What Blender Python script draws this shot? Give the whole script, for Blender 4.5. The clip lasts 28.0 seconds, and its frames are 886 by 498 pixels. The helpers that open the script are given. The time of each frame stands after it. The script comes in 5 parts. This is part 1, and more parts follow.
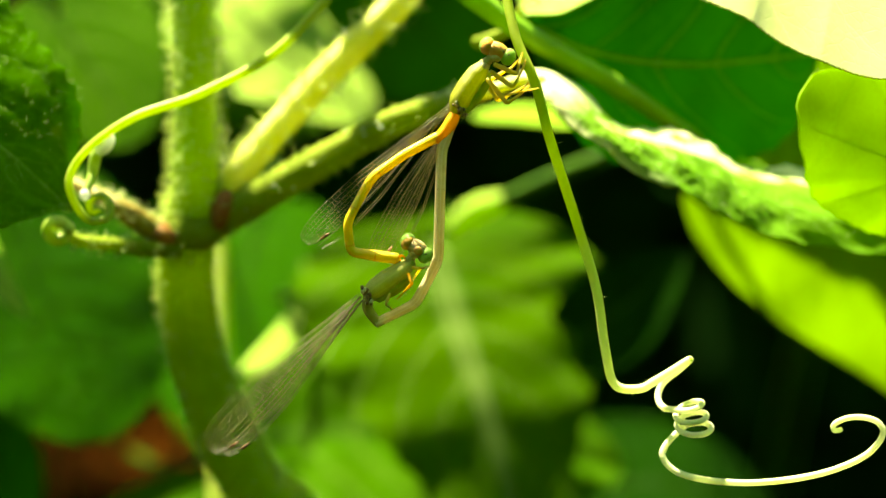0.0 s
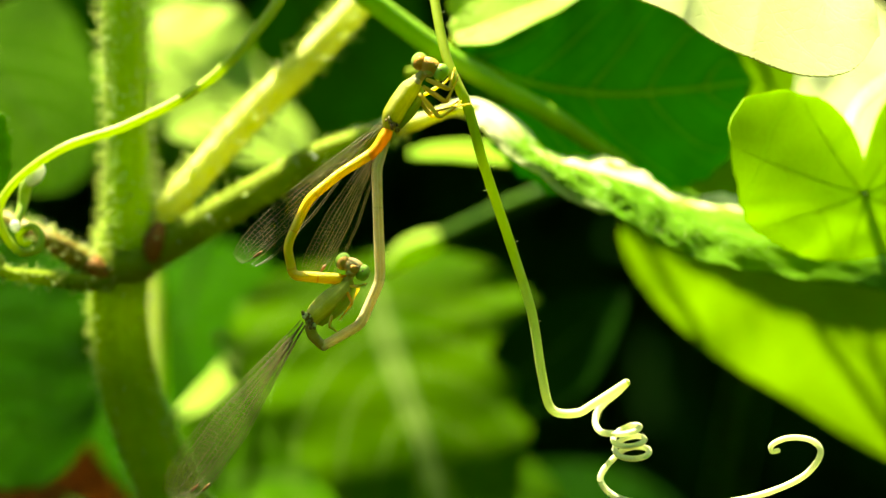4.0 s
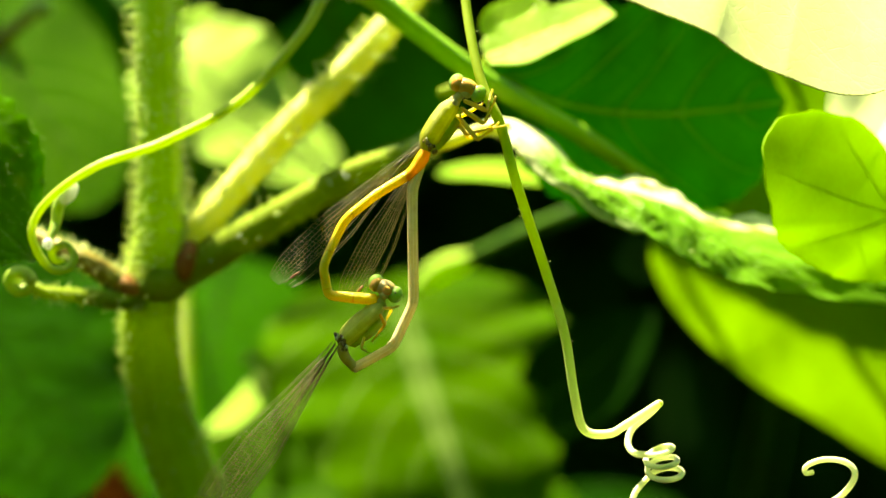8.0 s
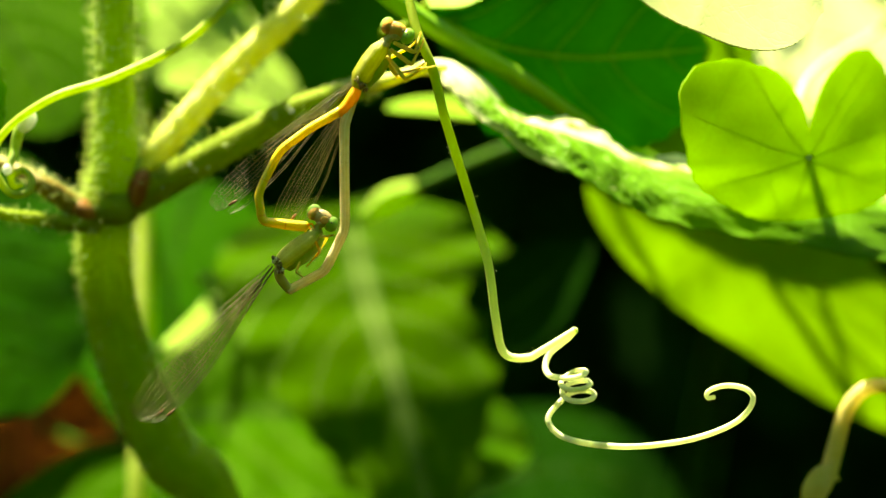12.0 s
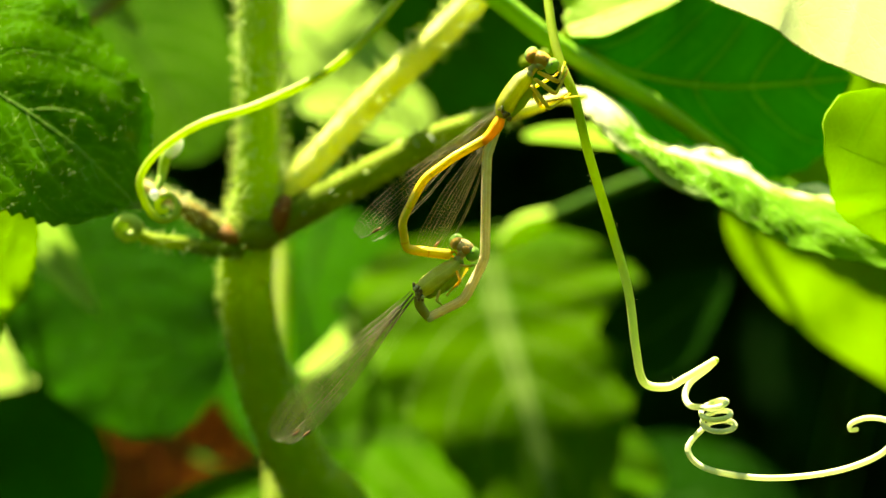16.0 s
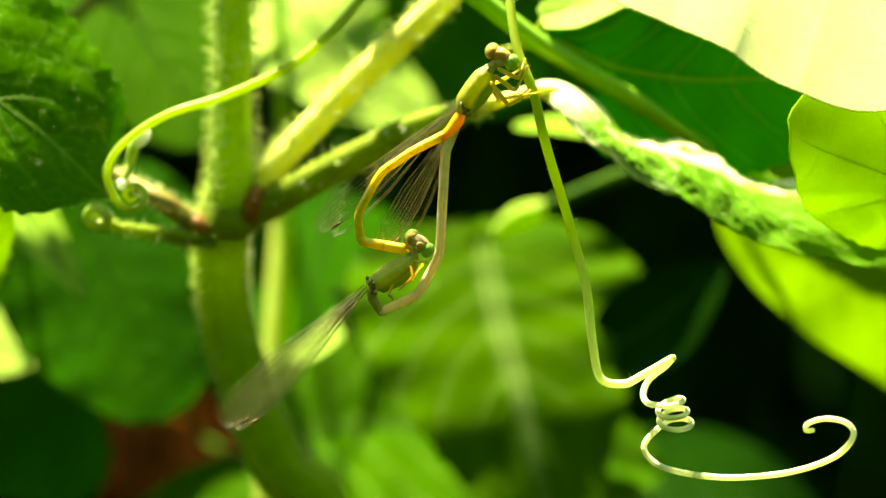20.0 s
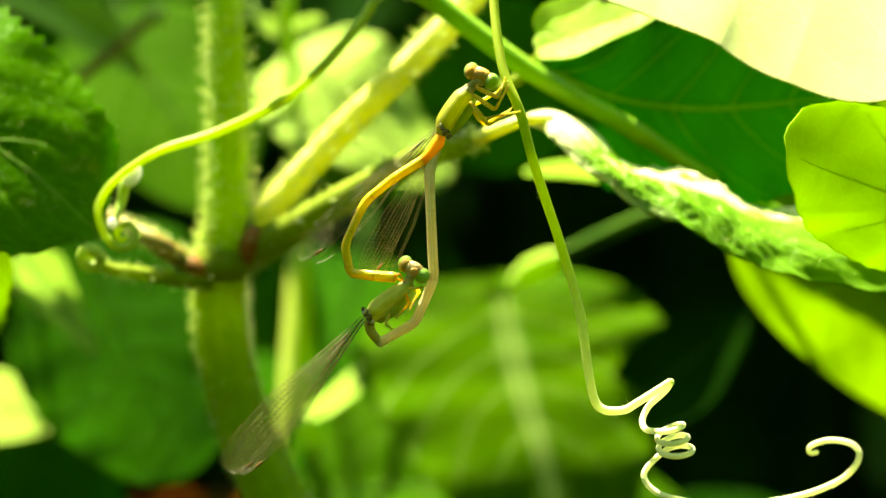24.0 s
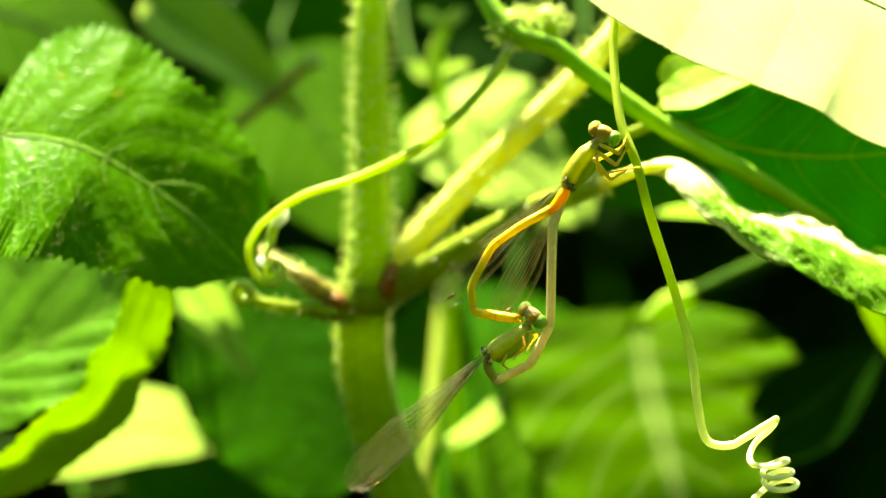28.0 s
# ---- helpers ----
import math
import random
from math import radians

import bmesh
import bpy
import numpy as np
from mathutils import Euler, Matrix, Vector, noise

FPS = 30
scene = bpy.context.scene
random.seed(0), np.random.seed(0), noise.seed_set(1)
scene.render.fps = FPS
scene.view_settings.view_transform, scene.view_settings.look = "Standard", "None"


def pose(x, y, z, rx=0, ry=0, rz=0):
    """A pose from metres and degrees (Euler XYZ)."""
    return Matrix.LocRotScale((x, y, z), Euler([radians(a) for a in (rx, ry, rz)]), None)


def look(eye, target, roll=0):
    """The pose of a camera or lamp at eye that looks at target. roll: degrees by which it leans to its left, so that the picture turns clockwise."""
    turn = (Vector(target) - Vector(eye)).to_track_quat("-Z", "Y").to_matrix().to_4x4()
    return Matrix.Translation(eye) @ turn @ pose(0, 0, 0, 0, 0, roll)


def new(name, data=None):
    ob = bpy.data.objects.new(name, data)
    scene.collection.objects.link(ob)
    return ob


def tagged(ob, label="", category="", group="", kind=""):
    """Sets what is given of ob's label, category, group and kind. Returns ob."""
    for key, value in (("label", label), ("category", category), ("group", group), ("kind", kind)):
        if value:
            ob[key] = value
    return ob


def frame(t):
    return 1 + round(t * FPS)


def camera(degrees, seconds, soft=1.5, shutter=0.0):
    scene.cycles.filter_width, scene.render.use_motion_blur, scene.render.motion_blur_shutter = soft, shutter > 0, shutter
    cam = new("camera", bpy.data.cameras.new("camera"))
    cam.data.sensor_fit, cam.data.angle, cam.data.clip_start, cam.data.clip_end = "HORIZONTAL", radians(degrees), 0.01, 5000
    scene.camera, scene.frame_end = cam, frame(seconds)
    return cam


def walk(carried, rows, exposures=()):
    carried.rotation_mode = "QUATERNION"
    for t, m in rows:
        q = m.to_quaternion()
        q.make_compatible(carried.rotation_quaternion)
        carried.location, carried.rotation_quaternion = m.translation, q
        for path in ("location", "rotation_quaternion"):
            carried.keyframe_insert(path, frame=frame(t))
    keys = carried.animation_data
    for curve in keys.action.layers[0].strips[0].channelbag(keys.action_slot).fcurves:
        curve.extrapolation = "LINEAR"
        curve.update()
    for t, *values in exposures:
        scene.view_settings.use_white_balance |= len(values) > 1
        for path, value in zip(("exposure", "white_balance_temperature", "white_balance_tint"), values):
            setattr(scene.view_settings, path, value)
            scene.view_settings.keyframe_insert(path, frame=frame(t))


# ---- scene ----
cam = camera(28.0, 28.0, soft=1.5)
cam.data.dof.use_dof = True
cam.data.dof.focus_distance = 0.236
cam.data.dof.aperture_fstop = 8.8
PATH = [
    (0, (-0.00808, -0.21769, 0.25237), (0.01760, 0.02892, 0.22044), -0.43),
    (0.5, (-0.00852, -0.21714, 0.25277), (0.01662, 0.02953, 0.22084), -0.37),
    (1, (-0.00840, -0.21693, 0.25152), (0.01546, 0.03032, 0.22327), -0.28),
    (1.5, (-0.00767, -0.21768, 0.25100), (0.01457, 0.03001, 0.22543), -0.44),
    (2, (-0.00750, -0.21759, 0.24865), (0.01583, 0.03020, 0.22501), -0.69),
    (2.5, (-0.00868, -0.21636, 0.25576), (0.01838, 0.02997, 0.22276), 0.02),
    (3, (-0.00827, -0.21675, 0.24796), (0.02363, 0.02991, 0.22261), -0.73),
    (3.5, (-0.00618, -0.21744, 0.24640), (0.02605, 0.02952, 0.22467), -0.85),
    (5.5, (-0.01007, -0.21651, 0.24653), (0.03007, 0.02918, 0.22360), -0.80),
    (6, (-0.00932, -0.21653, 0.24719), (0.02830, 0.02962, 0.22488), -0.67),
    (6.5, (-0.00938, -0.21663, 0.24529), (0.02698, 0.02992, 0.22560), -0.81),
    (7, (-0.00828, -0.21631, 0.24613), (0.02558, 0.03057, 0.22599), -0.71),
    (7.5, (-0.00668, -0.21662, 0.24557), (0.02416, 0.03071, 0.22621), -0.83),
    (8, (-0.00802, -0.21679, 0.24611), (0.02258, 0.03062, 0.22726), -0.73),
    (8.5, (-0.00734, -0.21647, 0.24676), (0.02150, 0.03132, 0.23035), -0.66),
    (9, (-0.00994, -0.21636, 0.24660), (0.01998, 0.03135, 0.23106), -0.72),
    (9.5, (-0.00830, -0.21653, 0.24507), (0.01918, 0.03143, 0.22888), -0.58),
    (10, (-0.00601, -0.21642, 0.24514), (0.02120, 0.03147, 0.22748), -0.33),
    (10.5, (-0.00375, -0.21680, 0.24519), (0.02245, 0.03118, 0.22738), 0.04),
    (10.7, (-0.00170, -0.21737, 0.24330), (0.02375, 0.03074, 0.22620), 0.38),
    (10.8, (-0.00721, -0.23212, 0.24474), (0.01829, 0.01571, 0.22406), 0.38),
    (11, (-0.00413, -0.23284, 0.24444), (0.02084, 0.01482, 0.22121), 0.57),
    (11.5, (-0.00139, -0.23281, 0.24704), (0.02859, 0.01370, 0.21812), 0.62),
    (12, (-0.00302, -0.23294, 0.24904), (0.02952, 0.01312, 0.21912), 0.52),
    (12.5, (-0.00111, -0.23404, 0.24728), (0.02649, 0.01312, 0.22172), 0.66),
    (14.5, (-0.00100, -0.23345, 0.24615), (0.01986, 0.01446, 0.22153), 0.43),
    (15, (-0.00343, -0.23423, 0.24525), (0.01704, 0.01378, 0.22134), 0.41),
    (15.5, (-0.00522, -0.23482, 0.24384), (0.01227, 0.01360, 0.22188), 0.28),
    (16, (-0.00557, -0.23364, 0.24890), (0.00990, 0.01452, 0.22286), 0.61),
    (16.5, (-0.00606, -0.23491, 0.24594), (0.00890, 0.01348, 0.22190), 0.57),
    (17, (-0.00701, -0.23494, 0.24634), (0.00818, 0.01339, 0.22186), 0.73),
    (17.5, (-0.00730, -0.23527, 0.24678), (0.00764, 0.01313, 0.22280), 0.86),
    (18, (-0.00303, -0.23573, 0.24518), (0.00956, 0.01297, 0.22308), 0.84),
    (18.5, (0.00142, -0.23542, 0.24438), (0.01169, 0.01354, 0.22404), 0.88),
    (19, (0.00581, -0.23406, 0.24570), (0.01384, 0.01491, 0.22448), 0.90),
    (19.5, (0.00929, -0.23395, 0.24571), (0.01437, 0.01497, 0.22309), 0.93),
    (20, (0.01132, -0.23355, 0.25099), (0.01493, 0.01473, 0.22188), 0.97),
    (20.2, (0.00966, -0.23361, 0.25424), (0.01498, 0.01425, 0.22205), 1.04),
    (20.3, (0.00866, -0.23356, 0.24912), (0.01568, 0.01554, 0.22916), 0.89),
    (20.5, (0.01113, -0.23320, 0.24688), (0.01591, 0.01613, 0.22921), 0.94),
    (21, (0.01663, -0.23264, 0.24075), (0.01974, 0.01691, 0.22598), 0.60),
    (21.5, (0.01704, -0.23200, 0.24113), (0.02184, 0.01722, 0.22199), 0.18),
    (23.5, (0.02110, -0.23073, 0.23793), (0.01687, 0.01892, 0.22540), -0.33),
    (24, (0.02277, -0.22963, 0.23903), (0.01551, 0.01993, 0.22603), -0.45),
    (24.5, (0.02331, -0.22852, 0.24054), (0.01495, 0.02065, 0.22200), -0.51),
    (25, (0.02373, -0.22748, 0.24086), (0.01166, 0.02144, 0.22098), -0.43),
    (25.5, (0.02521, -0.22662, 0.24139), (0.01096, 0.02209, 0.22034), -0.27),
    (26, (0.02806, -0.22645, 0.23995), (0.00884, 0.02215, 0.22195), -0.11),
    (26.1, (0.03391, -0.24721, 0.23967), (0.00896, 0.00115, 0.22573), -0.17),
    (26.5, (0.03601, -0.24609, 0.24237), (0.00944, 0.00200, 0.22675), -0.27),
    (27, (0.03735, -0.24495, 0.23929), (0.00818, 0.00296, 0.22544), -0.59),
    (27.5, (0.03493, -0.24536, 0.24150), (0.00509, 0.00238, 0.22617), -0.41),
    (28, (0.03279, -0.24512, 0.24255), (-0.00089, 0.00240, 0.23259), -0.08),
]
EXPOSURE, KELVIN, TINT = 2.98, 8500, -5
walk(cam, [(t, look(eye, target, roll)) for t, eye, target, roll in PATH], exposures=[(t, EXPOSURE + e, KELVIN, TINT) for t, e in ((0.0, -0.02), (2.0, -0.10), (7.0, -0.05), (9.0, -0.10), (12.0, -0.20), (16.0, -0.05), (20.0, 0.0), (24.0, 0.10), (27.0, 0.14), (28.0, 0.20))])

# ---- sky and sun ----
SUN_TO = Vector((-0.22, 0.27, 0.937)).normalized()
world = bpy.data.worlds.new("sky")
scene.world = world
world.use_nodes = True
wn = world.node_tree.nodes
sky = wn.new("ShaderNodeTexSky")
sky.sky_type, sky.sun_disc = "NISHITA", False
sky.sun_elevation = math.asin(SUN_TO.z)
sky.sun_rotation = math.atan2(SUN_TO.x, SUN_TO.y)
wn["Background"].inputs["Strength"].default_value = 0.05
world.node_tree.links.new(sky.outputs["Color"], wn["Background"].inputs["Color"])
sun = new("sun", bpy.data.lights.new("sun", "SUN"))
sun.data.energy, sun.data.angle, sun.data.color = 5.0, radians(0.53), (1.0, 0.95, 0.84)
sun.matrix_world = look(SUN_TO * 2, (0, 0, 0))


# ---- materials ----
def nodes_of(name):
    m = bpy.data.materials.new(name)
    m.use_nodes = True
    t = m.node_tree
    t.nodes.clear()
    out = t.nodes.new("ShaderNodeOutputMaterial")
    return m, t.nodes, t.links, out


def rgb(c):
    return (c[0], c[1], c[2], 1.0)


def math_node(n, l, op, a, b=None, c=None):
    m = n.new("ShaderNodeMath")
    m.operation = op
    for i, v in enumerate((a, b, c)):
        if v is None:
            continue
        if isinstance(v, (int, float)):
            m.inputs[i].default_value = v
        else:
            l.new(v, m.inputs[i])
    return m.outputs[0]


def mix_col(n, l, fac, a, b, mode="MIX"):
    m = n.new("ShaderNodeMix")
    m.data_type, m.blend_type = "RGBA", mode
    for i, v in ((0, fac), (6, a), (7, b)):
        if isinstance(v, (int, float)):
            m.inputs[i].default_value = v
        elif isinstance(v, tuple):
            m.inputs[i].default_value = rgb(v)
        else:
            l.new(v, m.inputs[i])
    return m.outputs[2]


def noise_node(n, l, scale, detail=4.0, rough=0.55):
    c = n.new("ShaderNodeTexCoord")
    t = n.new("ShaderNodeTexNoise")
    t.inputs["Scale"].default_value, t.inputs["Detail"].default_value, t.inputs["Roughness"].default_value = scale, detail, rough
    l.new(c.outputs["Object"], t.inputs["Vector"])
    return t.outputs["Fac"]


def ramp(n, l, fac, lo, hi):
    m = n.new("ShaderNodeMapRange")
    m.inputs["From Min"].default_value, m.inputs["From Max"].default_value = lo, hi
    l.new(fac, m.inputs["Value"])
    return m.outputs["Result"]


def leaf_material(name, base, light, glow, gloss=0.35, rough=0.35, through_light=0.45, veins=7, slant=2.2, vein_col=None, spots=0.0, relief=0.5, vein_width=0.06, mid_width=0.045, sun_white=None, mesh=0.28):
    """A leaf: skin with gloss over a body that lets light through, lateral veins laid by the leaf's own u and v."""
    m, n, l, out = nodes_of(name)
    uv = n.new("ShaderNodeTexCoord")
    sep = n.new("ShaderNodeSeparateXYZ")
    l.new(uv.outputs["UV"], sep.inputs[0])
    u = sep.outputs[0]
    v = math_node(n, l, "ABSOLUTE", math_node(n, l, "MULTIPLY_ADD", sep.outputs[1], 2.0, -1.0))
    wob = noise_node(n, l, 160.0, 2.0)
    ph = math_node(n, l, "SUBTRACT", math_node(n, l, "MULTIPLY", u, float(veins)), math_node(n, l, "MULTIPLY", math_node(n, l, "POWER", v, 1.25), slant))
    ph = math_node(n, l, "ADD", ph, math_node(n, l, "MULTIPLY", wob, 0.35))
    tri = math_node(n, l, "PINGPONG", ph, 0.5)
    lateral = ramp(n, l, tri, vein_width, 0.0)
    mid = ramp(n, l, v, mid_width, 0.0)
    vein = math_node(n, l, "MAXIMUM", lateral, mid)
    vor = n.new("ShaderNodeTexVoronoi")
    vor.feature = "DISTANCE_TO_EDGE"
    vor.inputs["Scale"].default_value = 520.0
    l.new(uv.outputs["Object"], vor.inputs["Vector"])
    net = ramp(n, l, vor.outputs["Distance"], 0.06, 0.0)
    big, fine = noise_node(n, l, 60.0, 3.0), noise_node(n, l, 900.0, 4.0)
    col = mix_col(n, l, ramp(n, l, big, 0.3, 0.72), base, light)
    col = mix_col(n, l, math_node(n, l, "MULTIPLY", fine, 0.35), col, tuple(0.45 * c for c in base))
    vc = vein_col or tuple(min(1.0, 1.5 * c + 0.02) for c in light)
    col = mix_col(n, l, math_node(n, l, "MULTIPLY", net, mesh), col, vc)
    col = mix_col(n, l, math_node(n, l, "MULTIPLY", vein, 0.75), col, vc)
    # sunlit start, back flap and hem are whitened in the colour
    if sun_white:
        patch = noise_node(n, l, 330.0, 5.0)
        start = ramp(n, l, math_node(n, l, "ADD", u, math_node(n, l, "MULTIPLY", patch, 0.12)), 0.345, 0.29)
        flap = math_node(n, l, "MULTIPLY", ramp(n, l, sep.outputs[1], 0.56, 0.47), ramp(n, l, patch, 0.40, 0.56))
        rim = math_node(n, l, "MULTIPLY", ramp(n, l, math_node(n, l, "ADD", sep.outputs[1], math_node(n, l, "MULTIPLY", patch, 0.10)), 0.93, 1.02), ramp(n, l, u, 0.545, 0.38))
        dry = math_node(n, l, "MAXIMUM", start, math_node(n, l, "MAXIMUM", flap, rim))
        col = mix_col(n, l, dry, col, sun_white)
    if spots:
        sp = n.new("ShaderNodeTexVoronoi")
        sp.inputs["Scale"].default_value = 130.0
        l.new(uv.outputs["Object"], sp.inputs["Vector"])
        col = mix_col(n, l, math_node(n, l, "MULTIPLY", ramp(n, l, sp.outputs["Distance"], 0.16, 0.08), spots), col, (0.30, 0.33, 0.03))
    bump = n.new("ShaderNodeBump")
    bump.inputs["Strength"].default_value, bump.inputs["Distance"].default_value = relief, 0.0004
    hgt = math_node(n, l, "ADD", math_node(n, l, "MULTIPLY", fine, 0.5), math_node(n, l, "MULTIPLY", math_node(n, l, "MAXIMUM", vein, net), -0.8))
    l.new(hgt, bump.inputs["Height"])
    p = n.new("ShaderNodeBsdfPrincipled")
    l.new(col, p.inputs["Base Color"])
    p.inputs["Specular IOR Level"].default_value = gloss
    p.inputs["IOR"].default_value = 1.2 if gloss < 0.2 else 1.4
    l.new(math_node(n, l, "MULTIPLY_ADD", fine, 0.25, rough - 0.1), p.inputs["Roughness"])
    l.new(bump.outputs["Normal"], p.inputs["Normal"])
    tr = n.new("ShaderNodeBsdfTranslucent")
    lit = mix_col(n, l, math_node(n, l, "MULTIPLY", vein, 0.5), mix_col(n, l, ramp(n, l, big, 0.3, 0.75), tuple(0.8 * c for c in glow), glow), tuple(0.6 * c for c in glow))
    # the painted sun whitening also tints the light let through
    l.new(mix_col(n, l, dry, lit, tuple(min(1.0, 1.3 * c) for c in sun_white)) if sun_white else lit, tr.inputs["Color"])
    mx = n.new("ShaderNodeMixShader")
    mx.inputs[0].default_value = through_light
    l.new(p.outputs[0], mx.inputs[1])
    l.new(tr.outputs[0], mx.inputs[2])
    l.new(mx.outputs[0], out.inputs[0])
    return m


def soft_material(name, a, b, scale=300.0, rough=0.45, gloss=0.4, glow=0.25, along=0.0, relief=0.5, tip=None):
    """Stems, tendrils and insect skin: two-tone, faintly lit through; along adds streaks down the length."""
    m, n, l, out = nodes_of(name)
    big, fine = noise_node(n, l, scale, 3.0), noise_node(n, l, scale * 9, 3.0)
    col = mix_col(n, l, ramp(n, l, big, 0.32, 0.7), a, b)
    col = mix_col(n, l, math_node(n, l, "MULTIPLY", fine, 0.3), col, tuple(0.55 * c for c in a))
    if along:
        uv = n.new("ShaderNodeTexCoord")
        sep = n.new("ShaderNodeSeparateXYZ")
        l.new(uv.outputs["UV"], sep.inputs[0])
        s = math_node(n, l, "PINGPONG", math_node(n, l, "MULTIPLY", sep.outputs[1], 9.0), 0.5)
        col = mix_col(n, l, math_node(n, l, "MULTIPLY", ramp(n, l, s, 0.18, 0.05), along), col, tuple(min(1, 1.7 * c + 0.03) for c in b))
        if tip:
            col = mix_col(n, l, ramp(n, l, sep.outputs[0], tip[1], tip[2]), col, tip[0])
    bump = n.new("ShaderNodeBump")
    bump.inputs["Strength"].default_value, bump.inputs["Distance"].default_value = relief, 0.0002
    l.new(fine, bump.inputs["Height"])
    p = n.new("ShaderNodeBsdfPrincipled")
    l.new(col, p.inputs["Base Color"])
    p.inputs["Roughness"].default_value, p.inputs["Specular IOR Level"].default_value = rough, gloss
    l.new(bump.outputs["Normal"], p.inputs["Normal"])
    tr = n.new("ShaderNodeBsdfTranslucent")
    l.new(col, tr.inputs["Color"])
    mx = n.new("ShaderNodeMixShader")
    mx.inputs[0].default_value = glow
    l.new(p.outputs[0], mx.inputs[1])
    l.new(tr.outputs[0], mx.inputs[2])
    l.new(mx.outputs[0], out.inputs[0])
    return m


def soil_material():
    m, n, l, out = nodes_of("shade_dark_red_soil")
    big, fine = noise_node(n, l, 14.0, 6.0), noise_node(n, l, 130.0, 6.0)
    # shade over the soil is put into this near-black base
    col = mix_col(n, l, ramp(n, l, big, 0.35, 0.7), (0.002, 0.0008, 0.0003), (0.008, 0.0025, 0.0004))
    # orange flecks painted for the crumbs that catch the sun
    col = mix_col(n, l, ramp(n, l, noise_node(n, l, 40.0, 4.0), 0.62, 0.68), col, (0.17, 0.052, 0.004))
    bump = n.new("ShaderNodeBump")
    bump.inputs["Strength"].default_value, bump.inputs["Distance"].default_value = 1.0, 0.006
    l.new(math_node(n, l, "ADD", big, math_node(n, l, "MULTIPLY", fine, 0.4)), bump.inputs["Height"])
    p = n.new("ShaderNodeBsdfPrincipled")
    l.new(col, p.inputs["Base Color"])
    p.inputs["Roughness"].default_value = 0.95
    p.inputs["Specular IOR Level"].default_value = 0.0
    l.new(bump.outputs["Normal"], p.inputs["Normal"])
    l.new(p.outputs[0], out.inputs[0])
    return m


def film_material(name, tint, cover, rough=0.2):
    """Clear wing film: mostly see-through, with a thin sheen."""
    m, n, l, out = nodes_of(name)
    clear = n.new("ShaderNodeBsdfTransparent")
    p = n.new("ShaderNodeBsdfPrincipled")
    p.inputs["Base Color"].default_value = rgb(tint)
    p.inputs["Roughness"].default_value = rough
    p.inputs["Specular IOR Level"].default_value = 0.3
    mx = n.new("ShaderNodeMixShader")
    l.new(math_node(n, l, "MULTIPLY_ADD", noise_node(n, l, 700.0, 3.0), 0.05, cover - 0.025), mx.inputs[0])
    l.new(clear.outputs[0], mx.inputs[1])
    l.new(p.outputs[0], mx.inputs[2])
    l.new(mx.outputs[0], out.inputs[0])
    return m


SOIL = soil_material()
LEAF_LEFT = leaf_material("broad_leaf_skin", (0.044, 0.165, 0.002), (0.092, 0.25, 0.004), (0.24, 0.55, 0.005), gloss=0.19, rough=0.30, through_light=0.47, veins=6, slant=2.6, spots=0.5, relief=0.2, mesh=0.6)
# shadow cast on the vine leaf is put into this deep green
LEAF_DARK = leaf_material("shade_toned_vine_underside", (0.010, 0.12, 0.003), (0.028, 0.19, 0.005), (0.085, 0.44, 0.006), gloss=0.15, rough=0.5, through_light=0.35, veins=5, slant=1.6, vein_col=(0.09, 0.33, 0.02), vein_width=0.035)
# glare of direct sun is put into this whitened leaf colour
LEAF_BRIGHT = leaf_material("sun_toned_leaf_skin", (0.60, 0.66, 0.24), (0.72, 0.76, 0.34), (0.56, 0.68, 0.13), gloss=0.4, rough=0.4, through_light=0.3, veins=5, slant=1.6, relief=0.08, vein_width=0.025, mid_width=0.02, mesh=0.08, vein_col=(0.70, 0.76, 0.32))
LEAF_ROUND = leaf_material("young_vine_leaf_skin", (0.22, 0.40, 0.030), (0.30, 0.49, 0.050), (0.48, 0.70, 0.060), gloss=0.18, rough=0.5, through_light=0.52, veins=5, slant=1.8, relief=0.1)
LEAF_UNDER = leaf_material("folded_leaf_skin", (0.06, 0.20, 0.003), (0.10, 0.28, 0.005), (0.16, 0.42, 0.005), gloss=0.2, rough=0.45, through_light=0.35, veins=6, slant=2.6, spots=0.4, relief=0.3, mesh=0.4)
LEAF_MARGIN = leaf_material("folded_margin_skin", (0.20, 0.38, 0.008), (0.30, 0.48, 0.02), (0.56, 0.80, 0.03), gloss=0.2, rough=0.45, through_light=0.5, veins=14, slant=1.0, relief=0.5, mesh=0.5)
# cream here is sunlight painted on the crest of the crumpled leaf
LEAF_WILT = leaf_material("crumpled_leaf_skin", (0.080, 0.23, 0.006), (0.15, 0.32, 0.018), (0.20, 0.44, 0.008), gloss=0.2, rough=0.42, sun_white=(0.70, 0.73, 0.40), through_light=0.38, veins=16, slant=2.0, relief=0.25)
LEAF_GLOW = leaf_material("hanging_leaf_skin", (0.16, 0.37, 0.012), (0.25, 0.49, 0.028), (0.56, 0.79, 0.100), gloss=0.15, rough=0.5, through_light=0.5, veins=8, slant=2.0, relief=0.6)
# darker copy of the leaf skin; the shade is in its colour
LEAF_SHADE = leaf_material("shade_toned_leaf_skin", (0.024, 0.125, 0.002), (0.044, 0.18, 0.003), (0.06, 0.26, 0.003), gloss=0.08, rough=0.55, through_light=0.35, veins=7, slant=2.2, vein_col=(0.03, 0.2, 0.004))
# the hollow's deep shade is put into this near-black leaf colour
LEAF_DEEP = leaf_material("hollow_shade_leaf_skin", (0.004, 0.026, 0.001), (0.008, 0.042, 0.001), (0.010, 0.06, 0.001), gloss=0.0, rough=0.6, through_light=0.25, veins=7, slant=2.2)
